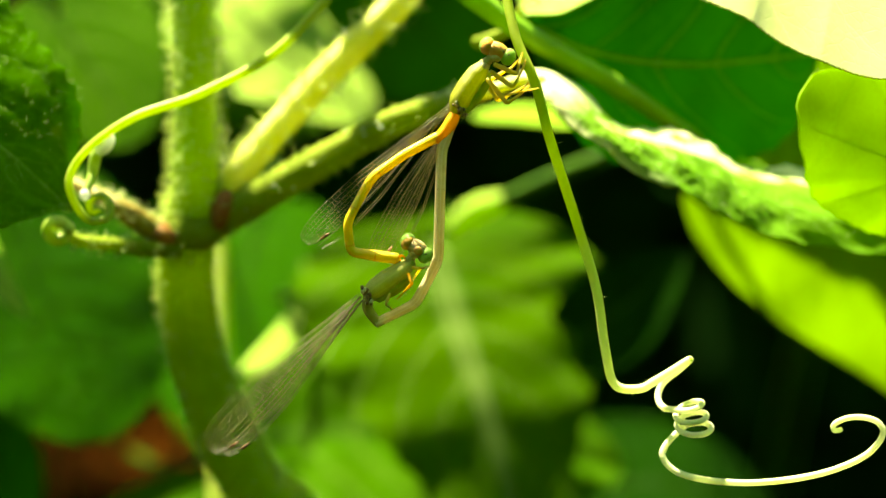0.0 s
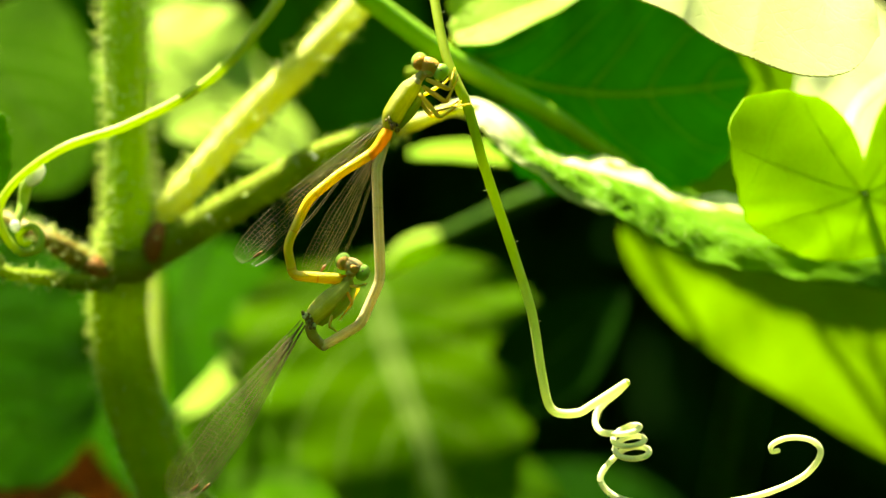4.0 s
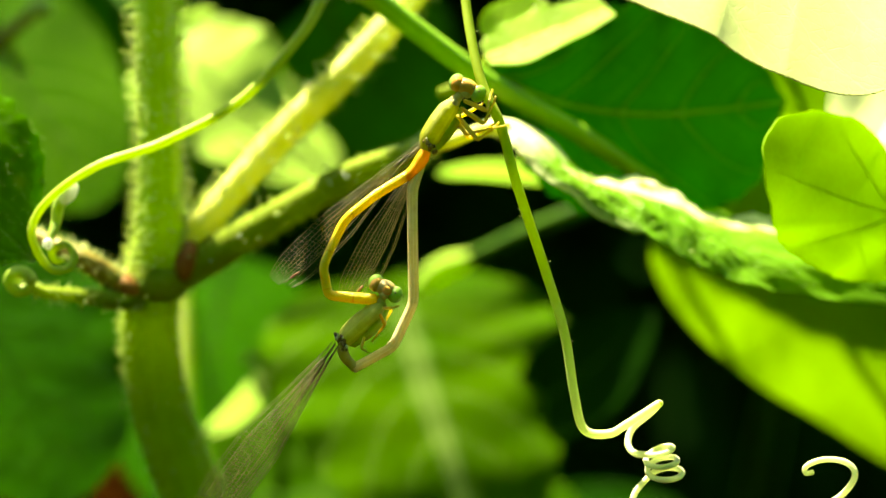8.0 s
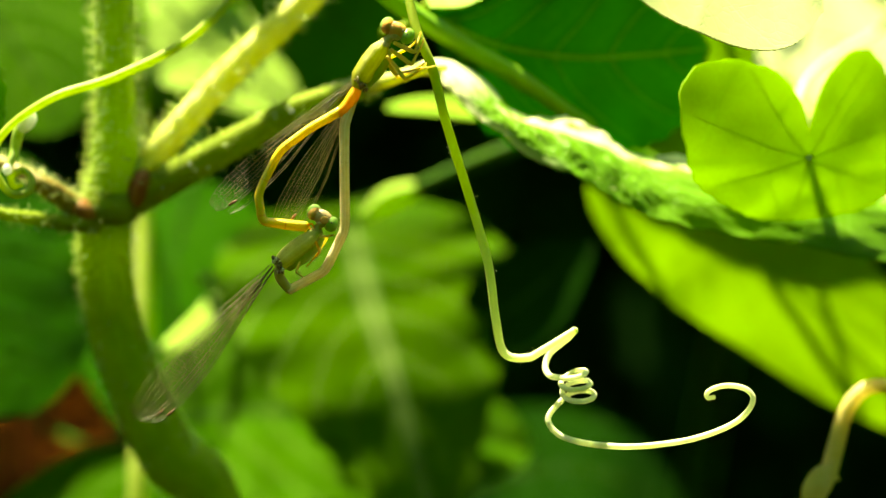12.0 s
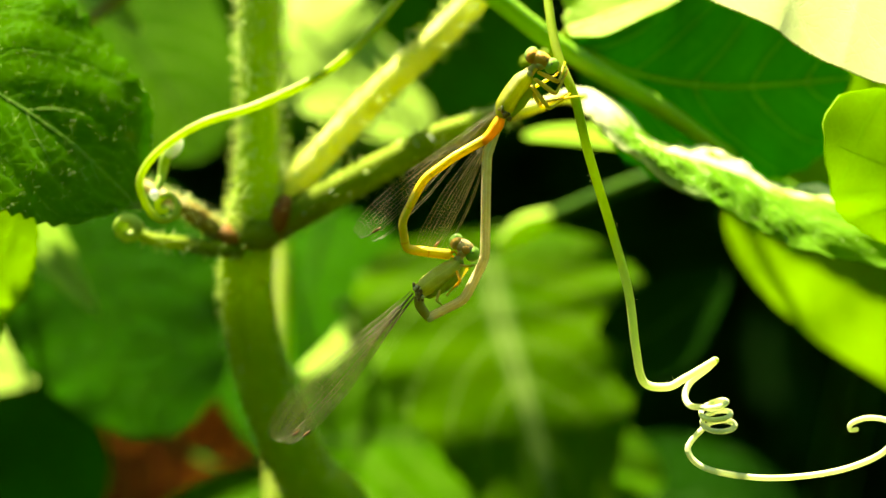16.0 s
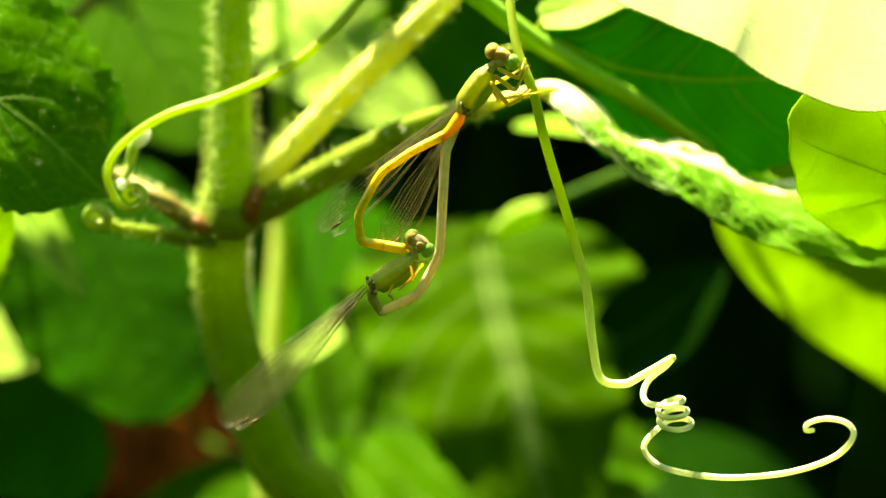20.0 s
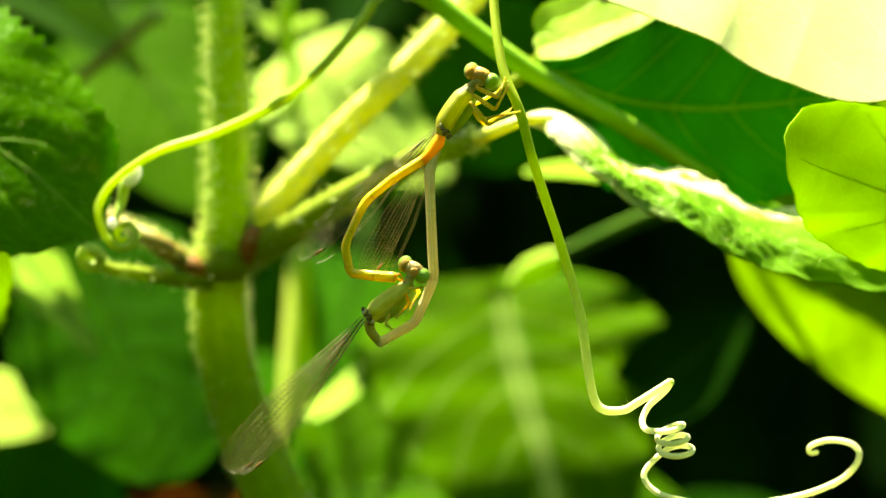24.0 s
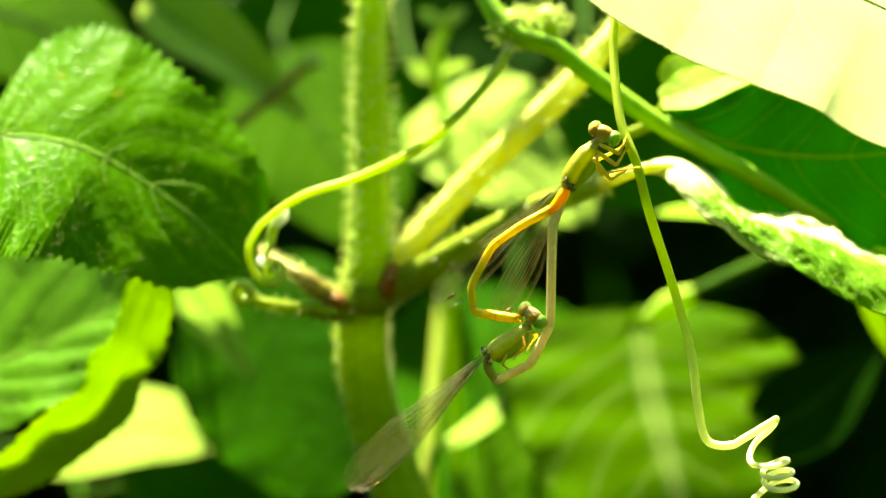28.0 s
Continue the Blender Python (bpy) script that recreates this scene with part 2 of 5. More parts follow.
LEAF_MID = leaf_material("undergrowth_leaf_skin", (0.038, 0.145, 0.002), (0.072, 0.205, 0.005), (0.12, 0.36, 0.004), gloss=0.05, rough=0.55, through_light=0.45, veins=7, slant=2.4, vein_col=(0.22, 0.42, 0.05))
# midrib band painted wider and paler to show a streak of sun
LEAF_RIBBED = leaf_material("sun_streaked_leaf_skin", (0.046, 0.138, 0.002), (0.080, 0.190, 0.004), (0.12, 0.29, 0.003), gloss=0.05, rough=0.55, through_light=0.35, veins=7, slant=2.4, vein_col=(0.36, 0.50, 0.14), vein_width=0.02, mid_width=0.11, mesh=0.05)
# dark tone stands in for shade on the background stalks
STALK = soft_material("shade_toned_stalk_skin", (0.02, 0.07, 0.004), (0.05, 0.12, 0.008), 240.0, 0.6, 0.04, 0.2)
# on leaves in sun this paler tone carries the sunlight
LEAF_PALE = leaf_material("pale_leaf_skin", (0.27, 0.44, 0.05), (0.41, 0.58, 0.11), (0.48, 0.74, 0.05), gloss=0.19, rough=0.45, through_light=0.4, veins=7, slant=2.2)
# lower stem's shade is put into a darker copy of the stem skin
STEM_LOW = soft_material("shade_toned_stem_skin", (0.32, 0.48, 0.016), (0.44, 0.60, 0.034), 260.0, 0.5, 0.2, 0.5, along=0.10)
STEM = soft_material("hairy_stem_skin", (0.38, 0.58, 0.035), (0.52, 0.70, 0.08), 220.0, 0.42, 0.45, 0.48, along=0.12)
# sunlight on the branch is put into this pale yellow
BRANCH = soft_material("sun_toned_branch_skin", (0.66, 0.70, 0.10), (0.82, 0.84, 0.26), 420.0, 0.45, 0.4, 0.34, along=0.10)
PETIOLE = soft_material("petiole_skin", (0.21, 0.30, 0.018), (0.29, 0.38, 0.035), 240.0, 0.6, 0.08, 0.48, along=0.1)
RED_JOINT = soft_material("reddish_joint_skin", (0.28, 0.075, 0.02), (0.34, 0.16, 0.03), 320.0, 0.55, 0.3, 0.15)
LEAF_VEIN = soft_material("leaf_vein_skin", (0.28, 0.52, 0.06), (0.40, 0.62, 0.12), 300.0, 0.6, 0.15, 0.5)
HAIR = soft_material("plant_hair", (0.60, 0.72, 0.24), (0.78, 0.85, 0.45), 600.0, 0.35, 0.6, 0.5)
VINE = soft_material("vine_skin", (0.19, 0.42, 0.018), (0.29, 0.52, 0.035), 200.0, 0.45, 0.4, 0.35, along=0.3)
TENDRIL = soft_material("tendril_skin", (0.48, 0.62, 0.08), (0.60, 0.72, 0.15), 260.0, 0.4, 0.45, 0.62, along=0.04, relief=0.1)
TENDRIL_MAIN = soft_material("hanging_tendril_skin", (0.52, 0.68, 0.06), (0.62, 0.76, 0.11), 260.0, 0.4, 0.45, 0.5, along=0.03, relief=0.1, tip=((0.82, 0.88, 0.48), 0.45, 0.85))
TENDRIL_PALE = soft_material("pale_tendril_skin", (0.80, 0.86, 0.44), (0.90, 0.93, 0.60), 260.0, 0.4, 0.45, 0.5)
BUD = soft_material("bud_skin", (0.30, 0.46, 0.05), (0.55, 0.66, 0.2), 500.0, 0.5, 0.35, 0.4)
DEW = soft_material("wet_bud_skin", (0.75, 0.82, 0.6), (0.95, 0.96, 0.9), 500.0, 0.06, 0.9, 0.5)
SKIN_GREEN = soft_material("thorax_skin", (0.38, 0.40, 0.03), (0.52, 0.54, 0.07), 900.0, 0.35, 0.5, 0.5, along=0.12)
SKIN_AMBER = soft_material("amber_skin", (0.42, 0.36, 0.06), (0.55, 0.48, 0.12), 600.0, 0.35, 0.45, 0.25)
RED_PETIOLE = soft_material("reddish_petiole_skin", (0.16, 0.10, 0.015), (0.26, 0.22, 0.03), 260.0, 0.55, 0.3, 0.2, along=0.2)
SKIN_ORANGE = soft_material("orange_skin", (0.90, 0.42, 0.010), (0.94, 0.60, 0.030), 600.0, 0.35, 0.45, 0.45)
SKIN_YELLOW = soft_material("yellow_abdomen_skin", (0.88, 0.66, 0.03), (0.92, 0.75, 0.07), 500.0, 0.3, 0.5, 0.3)
SKIN_BUFF = soft_material("buff_abdomen_skin", (0.72, 0.60, 0.26), (0.84, 0.74, 0.40), 700.0, 0.4, 0.45, 0.35, along=0.3)
SKIN_RING = soft_material("orange_ring_skin", (0.82, 0.46, 0.02), (0.88, 0.58, 0.04), 700.0, 0.4, 0.4, 0.2)
SKIN_JOINT = soft_material("abdomen_ring_skin", (0.60, 0.48, 0.18), (0.70, 0.58, 0.28), 700.0, 0.4, 0.4, 0.1)
SKIN_NECK = soft_material("neck_skin", (0.50, 0.42, 0.10), (0.68, 0.56, 0.20), 1500.0, 0.45, 0.4, 0.2)
SKIN_FACE = soft_material("face_skin", (0.68, 0.31, 0.04), (0.78, 0.44, 0.08), 900.0, 0.35, 0.5, 0.15)
SKIN_FACE_PALE = soft_material("pale_face_skin", (0.66, 0.42, 0.14), (0.74, 0.58, 0.26), 900.0, 0.35, 0.5, 0.25)
SKIN_PALE_GREEN = soft_material("pale_thorax_skin", (0.38, 0.42, 0.06), (0.50, 0.53, 0.12), 900.0, 0.35, 0.5, 0.4, along=0.12)
SKIN_FLANK = soft_material("flank_skin", (0.50, 0.68, 0.10), (0.62, 0.76, 0.20), 900.0, 0.35, 0.5, 0.68, along=0.12)
EYE_OLIVE = soft_material("olive_eye", (0.62, 0.34, 0.06), (0.70, 0.45, 0.11), 500.0, 0.12, 0.7, 0.3)
SKIN_DARK = soft_material("wing_hinge_skin", (0.02, 0.014, 0.006), (0.12, 0.08, 0.02), 1500.0, 0.4, 0.5, 0.0)
SKIN_HINGE = soft_material("brown_hinge_skin", (0.20, 0.12, 0.03), (0.34, 0.24, 0.08), 1500.0, 0.45, 0.4, 0.1)
EYE_GREEN = soft_material("green_eye", (0.26, 0.48, 0.06), (0.42, 0.64, 0.16), 500.0, 0.12, 0.7, 0.45)
EYE_BROWN = soft_material("brown_eye", (0.60, 0.24, 0.03), (0.70, 0.36, 0.06), 500.0, 0.12, 0.7, 0.2)
LEG = soft_material("leg_skin", (0.88, 0.70, 0.10), (0.94, 0.82, 0.22), 900.0, 0.35, 0.45, 0.68)
LEG_DULL = soft_material("dull_leg_skin", (0.20, 0.17, 0.05), (0.36, 0.32, 0.12), 900.0, 0.4, 0.4, 0.2)
WING_FILM = film_material("wing_film", (0.38, 0.40, 0.15), 0.065)
WING_VEIN = soft_material("wing_vein", (0.07, 0.055, 0.012), (0.18, 0.15, 0.04), 900.0, 0.4, 0.35, 0.1)
STIGMA = soft_material("wing_spot", (0.26, 0.11, 0.03), (0.36, 0.18, 0.06), 900.0, 0.4, 0.4, 0.2)
DRY = soft_material("dry_stalk_skin", (0.74, 0.64, 0.16), (0.86, 0.76, 0.30), 300.0, 0.5, 0.4, 0.6)


# ---- builders ----
ORIGINS = {}


def thing(name, at, label, category, group="", kind=""):
    ob = new(name)
    ob.empty_display_size = 0.005
    ob.location = at
    ORIGINS[ob.name] = Vector(at)
    return tagged(ob, label, category, group, kind)


def part(name, bm, material, parent, label="", at=None, smooth=True):
    """One mesh object under a thing or a part; bm is in world space; at: where the part's own origin lies."""
    me = bpy.data.meshes.new(name)
    base = ORIGINS[parent.name]
    o = Vector(at) if at is not None else base
    bmesh.ops.translate(bm, verts=bm.verts, vec=-o)
    if smooth:
        for f in bm.faces:
            f.smooth = True
    bm.to_mesh(me)
    bm.free()
    me.materials.append(material)
    ob = new(name, me)
    ob.parent = parent
    ob.location = o - base
    ORIGINS[ob.name] = o
    return tagged(ob, label) if label else ob


def spline(points, n):
    """A smooth line (Catmull-Rom) through a few points, n + 1 samples."""
    p = [Vector(q) for q in points]
    p = [2 * p[0] - p[1], *p, 2 * p[-1] - p[-2]]
    k = len(p) - 3
    out = []
    for i in range(n + 1):
        s = min(i / n * k, k - 1e-6)
        j, f = int(s), s - int(s)
        a, b, c, d = p[j : j + 4]
        out.append(0.5 * ((2 * b) + (c - a) * f + (2 * a - 5 * b + 4 * c - d) * f * f + (3 * b - a - 3 * c + d) * f ** 3))
    return out


def kinked(points, n, turn=0.25):
    """A line of straight runs with short bends, as jointed legs and segmented bodies have; about n samples."""
    p = [Vector(q) for q in points]
    out = [p[0]]
    step = sum((b - a).length for a, b in zip(p, p[1:])) / n
    for i in range(1, len(p) - 1):
        a, b = p[i].lerp(p[i - 1], turn), p[i].lerp(p[i + 1], turn)
        k = max(1, round((a - out[-1]).length / step))
        out += [out[-1].lerp(a, m / k) for m in range(1, k + 1)] if k > 1 else [a]
        out += [a.lerp(p[i], f).lerp(p[i].lerp(b, f), f) for f in (0.25, 0.5, 0.75, 1.0)]
    k = max(1, round((p[-1] - out[-1]).length / step))
    last = out[-1]
    return out + [last.lerp(p[-1], m / k) for m in range(1, k + 1)]


def lerp_list(values, s):
    s *= len(values) - 1
    i = min(int(s), len(values) - 2)
    return values[i] + (values[i + 1] - values[i]) * (s - i)


def curve_list(values, s):
    """A smooth curve through evenly spread values."""
    s *= len(values) - 1
    i = min(int(s), len(values) - 2)
    f = s - i
    a, b, c, d = values[max(i - 1, 0)], values[i], values[i + 1], values[min(i + 2, len(values) - 1)]
    return max(0.0, 0.5 * (2 * b + (c - a) * f + (2 * a - 5 * b + 4 * c - d) * f * f + (3 * b - a - 3 * c + d) * f ** 3))


def frames_along(line):
    t = [(line[min(i + 1, len(line) - 1)] - line[max(i - 1, 0)]).normalized() for i in range(len(line))]
    up = Vector((0, 0, 1)) if abs(t[0].z) < 0.9 else Vector((0, -1, 0))
    s = t[0].cross(up).normalized()
    out = []
    for a in t:
        s = (s - a * s.dot(a)).normalized()
        out.append((a, s, s.cross(a)))
    return out


def tube(line, radii, seg=10, caps=True, bm=None, wob=0.0, flat=1.0):
    """A tapered tube along a line; radii: a few values spread over its length."""
    bm = bm or bmesh.new()
    uv = bm.loops.layers.uv.verify()
    fr, rings = frames_along(line), []
    n = len(line)
    for i, (p, (t, s, b)) in enumerate(zip(line, fr)):
        r = lerp_list(radii, i / (n - 1))
        ring = []
        for k in range(seg):
            a = 2 * math.pi * k / seg
            rr = r * (1 + wob * math.sin(3 * a + i * 0.21) + wob * math.sin(i * 0.83 + k))
            ring.append(bm.verts.new(p + s * (math.cos(a) * rr) + b * (math.sin(a) * rr * flat)))
        rings.append(ring)
    for i in range(n - 1):
        for k in range(seg):
            f = bm.faces.new((rings[i][k], rings[i][(k + 1) % seg], rings[i + 1][(k + 1) % seg], rings[i + 1][k]))
            for lp, (uu, vv) in zip(f.loops, ((i, k), (i, k + 1), (i + 1, k + 1), (i + 1, k))):
                lp[uv].uv = (uu / (n - 1), vv / seg)
    if caps:
        for ring, p, t in ((rings[0], line[0], -fr[0][0]), (rings[-1], line[-1], fr[-1][0])):
            r = (ring[0].co - p).length
            c = bm.verts.new(p + t * r * 0.6)
            for k in range(seg):
                bm.faces.new((ring[k], ring[(k + 1) % seg], c))
    bmesh.ops.recalc_face_normals(bm, faces=bm.faces)
    return bm


def ball(at, axes, turn=None, u=14, v=10, bm=None):
    """A rounded body with three half axes."""
    bm = bm or bmesh.new()
    m = Matrix.Translation(at) @ (turn or Matrix.Identity(4)) @ Matrix.Diagonal((*axes, 1))
    bmesh.ops.create_uvsphere(bm, u_segments=u, v_segments=v, radius=1.0, matrix=m)
    return bm


def prism_mesh(name, starts, ends, r0, r1, material, parent, label=""):
    """Many thin tapered hairs as one joined part of kind stuff."""
    base = ORIGINS[parent.name]
    vs, fs = [], []
    for a, b in zip(starts, ends):
        d = (b - a).normalized()
        s = d.orthogonal().normalized()
        q = d.cross(s)
        i = len(vs)
        for c, r in ((a, r0), (b, r1)):
            for k in range(3):
                an = 2.0944 * k
                vs.append(c + s * (math.cos(an) * r) + q * (math.sin(an) * r) - base)
        fs += [(i, i + 1, i + 4, i + 3), (i + 1, i + 2, i + 5, i + 4), (i + 2, i, i + 3, i + 5), (i + 3, i + 4, i + 5)]
    me = bpy.data.meshes.new(name)
    me.from_pydata(vs, [], fs)
    me.materials.append(material)
    ob = new(name, me)
    ob.parent = parent
    ORIGINS[ob.name] = base
    return tagged(ob, label, kind="stuff")


def hairs_on(line, radii, count, length, seed, lean=0.25):
    """Starts and ends of hairs that stand off a stem."""
    rnd = random.Random(seed)
    fr, a, b = frames_along(line), [], []
    for _ in range(count):
        s = rnd.random()
        i = min(int(s * (len(line) - 1)), len(line) - 2)
        f = s * (len(line) - 1) - i
        p, (t, sd, bi) = line[i].lerp(line[i + 1], f), fr[i]
        an = rnd.uniform(0, 2 * math.pi)
        d = sd * math.cos(an) + bi * math.sin(an)
        r = lerp_list(radii, s) * 0.96
        ln = length * rnd.uniform(0.45, 1.25)
        a.append(p + d * r)
        b.append(p + d * (r + ln) + t * ln * rnd.uniform(-lean, lean) + Vector((0, 0, rnd.uniform(-0.15, 0.1) * ln)))
    return a, b


def ovate(u):
    return (math.sin(math.pi * min(u ** 0.62, 1.0)) ** 0.72) * (1.0 if u < 0.55 else 1 - 0.12 * (u - 0.55))


def long_ovate(u):
    return math.sin(math.pi * min(u ** 0.8, 1.0)) ** 0.85


def broad(u):
    return min(1.0, (math.sin(math.pi * min(u ** 0.72, 1.0)) ** 0.5))


def sharp_rim(bm):
    """Keeps the cut edge of a sheet from bending its smooth shading."""
    for e in bm.edges:
        if e.calc_face_angle(0.0) > 1.0:
            e.smooth = False


def blade(mid, normal, width, profile=ovate, nu=70, nv=18, teeth=0, tooth=0.06, fold=0.0, curl=0.0, ripple=0.0, waves=5.0, lobe=0.0, quilt=0.0, veins=6, slant=2.4, thick=0.00025, seed=0, jag=0.0, left=1.0, right=1.0):
    """A leaf blade along the midrib line mid, with its upper side to normal; a closed sheet with thickness.
    fold: lift of the sides in radians; curl: how far the sides bow; left, right: share of the width on each side."""
    line = spline(mid, nu)
    nrm = Vector(normal).normalized()
    bm = bmesh.new()
    uv = bm.loops.layers.uv.verify()
    length = sum((line[i + 1] - line[i]).length for i in range(nu))
    t0 = (line[1] - line[0]).normalized()
    top, low = [], []
    for i, p in enumerate(line):
        u = i / nu
        t = (line[min(i + 1, nu)] - line[max(i - 1, 0)]).normalized()
        s = t.cross(nrm).normalized()
        nn = s.cross(t).normalized()
        rt, rl = [], []
        for j in range(nv + 1):
            v = 2 * j / nv - 1
            a = abs(v)
            share = right if v > 0 else left
            w = width / 2 * profile(u) * share
            if teeth:
                saw = (u * teeth) % 1.0
                saw = 1 - abs(2 * saw ** 1.6 - 1)
                w *= 1 + tooth * (saw - 0.3) * max(0.0, (a - 0.55) / 0.45)
            if jag:
                w *= 1 + jag * noise.noise(Vector((u * 9, v * 1.2, seed))) * a
            x = s * (v * w * math.cos(fold))
            h = a * w * math.sin(fold) - curl * a * a * w
            h += ripple * width * a * a * math.sin(waves * 2 * math.pi * u + (1.3 if v > 0 else 0) + seed)
            h += 0.35 * ripple * width * noise.noise(Vector((u * 7, v * 3, seed + 3.0)))
            if quilt:
                ph = u * veins - (a ** 1.25) * slant
                d = abs(ph - round(ph))
                h += quilt * (math.sqrt(min(1.0, d * 2)) + 0.35 * noise.noise(Vector((u * 34, v * 22, seed)))) * min(1.0, a * 5)
            q = p + x + nn * h - t0 * (lobe * length * a * a * (1 - u) ** 3)
            rt.append(bm.verts.new(q + nn * thick * 0.5))
            rl.append(bm.verts.new(q - nn * thick * 0.5))
        top.append(rt)
        low.append(rl)
    def quad(a, b, c, d, uvs):
        f = bm.faces.new((a, b, c, d))
        for lp, w in zip(f.loops, uvs):
            lp[uv].uv = w
    for i in range(nu):
        for j in range(nv):
            c = [(i / nu, j / nv), (i / nu, (j + 1) / nv), ((i + 1) / nu, (j + 1) / nv), ((i + 1) / nu, j / nv)]
            quad(top[i][j], top[i][j + 1], top[i + 1][j + 1], top[i + 1][j], c)
            quad(low[i + 1][j], low[i + 1][j + 1], low[i][j + 1], low[i][j], [c[3], c[2], c[1], c[0]])
        for j in (0, nv):
            c = [(i / nu, j / nv), ((i + 1) / nu, j / nv)]
            quad(top[i][j], top[i + 1][j], low[i + 1][j], low[i][j], [c[0], c[1], c[1], c[0]])
    bmesh.ops.recalc_face_normals(bm, faces=bm.faces)
    sharp_rim(bm)
    return bm


def vein_lines(mid, normal, width, profile, veins, slant, nu=70, lift=0.0002, fold=0.0, curl=0.0, left=1.0, right=1.0, lobe=0.0):
    """Lines of the lateral veins on a blade of the same make."""
    line = spline(mid, nu)
    nrm = Vector(normal).normalized()
    length = sum((line[i + 1] - line[i]).length for i in range(nu))
    t0 = (line[1] - line[0]).normalized()
    out = []
    for k in range(0, veins):
        for side in (-1, 1):
            pts = []
            for m in range(13):
                a = m / 12 * 0.93
                u = (k + 0.12 + (a ** 1.25) * slant) / veins
                if u > 0.985:
                    break
                i = min(int(u * nu), nu - 1)
                p = line[i].lerp(line[i + 1], u * nu - i)
                t = (line[min(i + 1, nu)] - line[max(i - 1, 0)]).normalized()
                s = t.cross(nrm).normalized()
                nn = s.cross(t).normalized()
                w = width / 2 * profile(u) * (right if side > 0 else left)
                pts.append(p + s * (side * a * w * math.cos(fold)) + nn * (a * w * math.sin(fold) - curl * a * a * w + lift) - t0 * (lobe * length * a * a * (1 - u) ** 3))
            if len(pts) > 4:
                out.append(pts)
    return out


def leaf(parent, mid, normal, width, material, vein_material=None, label="", rib=0.0005, veins=6, slant=2.4, profile=ovate, show_veins=False, rib_lift=0.0001, **kw):
    """A leaf part (blade) with its midrib and, where they show, its lateral veins."""
    bl = part("leaf", blade(mid, normal, width, profile=profile, veins=veins, slant=slant, **kw), material, parent, label)
    vm = vein_material or material
    nn = Vector(normal).normalized()
    line = [p + nn * rib_lift for p in spline(mid, 36)]
    part("midrib", tube(line, [rib, rib * 0.75, rib * 0.3], 6), vm, bl)
    if show_veins:
        geo = {k: kw[k] for k in ("fold", "curl", "left", "right", "lobe") if k in kw}
        for pts in vein_lines(mid, normal, width, profile, veins, slant, lift=rib_lift, **geo):
            part("vein", tube(spline(pts, 14), [rib * 0.30, rib * 0.10], 5), vm, bl)
    return bl


def leaf_hairs(bl, count, length, seed, r=0.00003):
    """Short bristles that stand off the upper side of a blade."""
    rnd = random.Random(seed)
    base = ORIGINS[bl.name]
    polys = bl.data.polygons
    a, b = [], []
    for _ in range(count):
        f = polys[rnd.randrange(len(polys))]
        p = f.center + base + Vector((rnd.uniform(-1, 1), rnd.uniform(-1, 1), rnd.uniform(-1, 1))) * 0.0002
        d = (f.normal + Vector((rnd.uniform(-1, 1), rnd.uniform(-1, 1), rnd.uniform(-1, 1))) * 0.45).normalized()
        a.append(p)
        b.append(p + d * length * rnd.uniform(0.5, 1.2))
    prism_mesh("hair", a, b, r, r * 0.4, HAIR, bl)


def folded_leaf(parent, joint, size, material, vein_material, label="", nr=18, na=96, thick=0.0003):
    """A kidney-shaped young leaf round the joint of its stalk: the lobes stand up behind it, the front half hangs towards the eye."""
    j = Vector(joint)
    ex, up, front = Vector((0.926, 0.378, 0.0)), Vector((-0.02, 0.06, 1.0)), Vector((0.02, -0.06, 1.0))
    out = ex.cross(up).normalized()
    reach = [0.16, 0.62, 1.0, 0.80, 0.70, 0.66, 0.62, 0.70, 0.78, 0.78, 0.74, 0.66, 0.16]

    def at(th, f, lift=0.0):
        r = size * curve_list(reach, ((th - 1.66) / (2 * math.pi)) % 1.0) * f
        c, q = r * math.cos(th), r * math.sin(th)
        w = 1 / (1 + math.exp(q / (0.09 * size)))
        h = 0.06 * size * f * f * (1 - 1.6 * w) + 0.022 * size * f * math.sin(7 * th) * f + 0.02 * size * noise.noise(Vector((c * 160, q * 160, 4.0)))
        return j + ex * c + up * (q * (1 - w)) + front * (q * w * 0.55) + out * (h + lift)

    bm = bmesh.new()
    uv = bm.loops.layers.uv.verify()
    rims = []
    for sgn in (0.5, -0.5):
        c = bm.verts.new(j + out * thick * sgn)
        rings = [[bm.verts.new(at(1.66 + 2 * math.pi * k / na, i / nr * (1 + (0.010 * ((k * 7) % 3 - 1) if i == nr else 0)), thick * sgn)) for k in range(na + 1)] for i in range(1, nr + 1)]
        for k in range(na):
            bm.faces.new((c, rings[0][k], rings[0][k + 1]))
            for i in range(nr - 1):
                bm.faces.new((rings[i][k], rings[i + 1][k], rings[i + 1][k + 1], rings[i][k + 1]))
        rims.append(rings[-1])
    for k in range(na):
        bm.faces.new((rims[0][k], rims[1][k], rims[1][k + 1], rims[0][k + 1]))
    for f in bm.faces:
        for lp in f.loops:
            d = lp.vert.co - j
            lp[uv].uv = (0.5 + 0.4 * d.dot(ex) / size, 0.5 + 0.45 * d.z / size)
    bmesh.ops.recalc_face_normals(bm, faces=bm.faces)
    sharp_rim(bm)
    lf = part("leaf", bm, material, parent, label)
    for th in (2.3, 2.85, 3.5, 4.6, 5.8, 0.3, 0.95):
        pts = [at(th, f * 0.9, 0.00012) for f in (0.02, 0.25, 0.5, 0.75, 1.0)]
        part("vein", tube(spline(pts, 14), [0.00012, 0.00008, 0.00004], 5), vein_material, lf)
    return lf


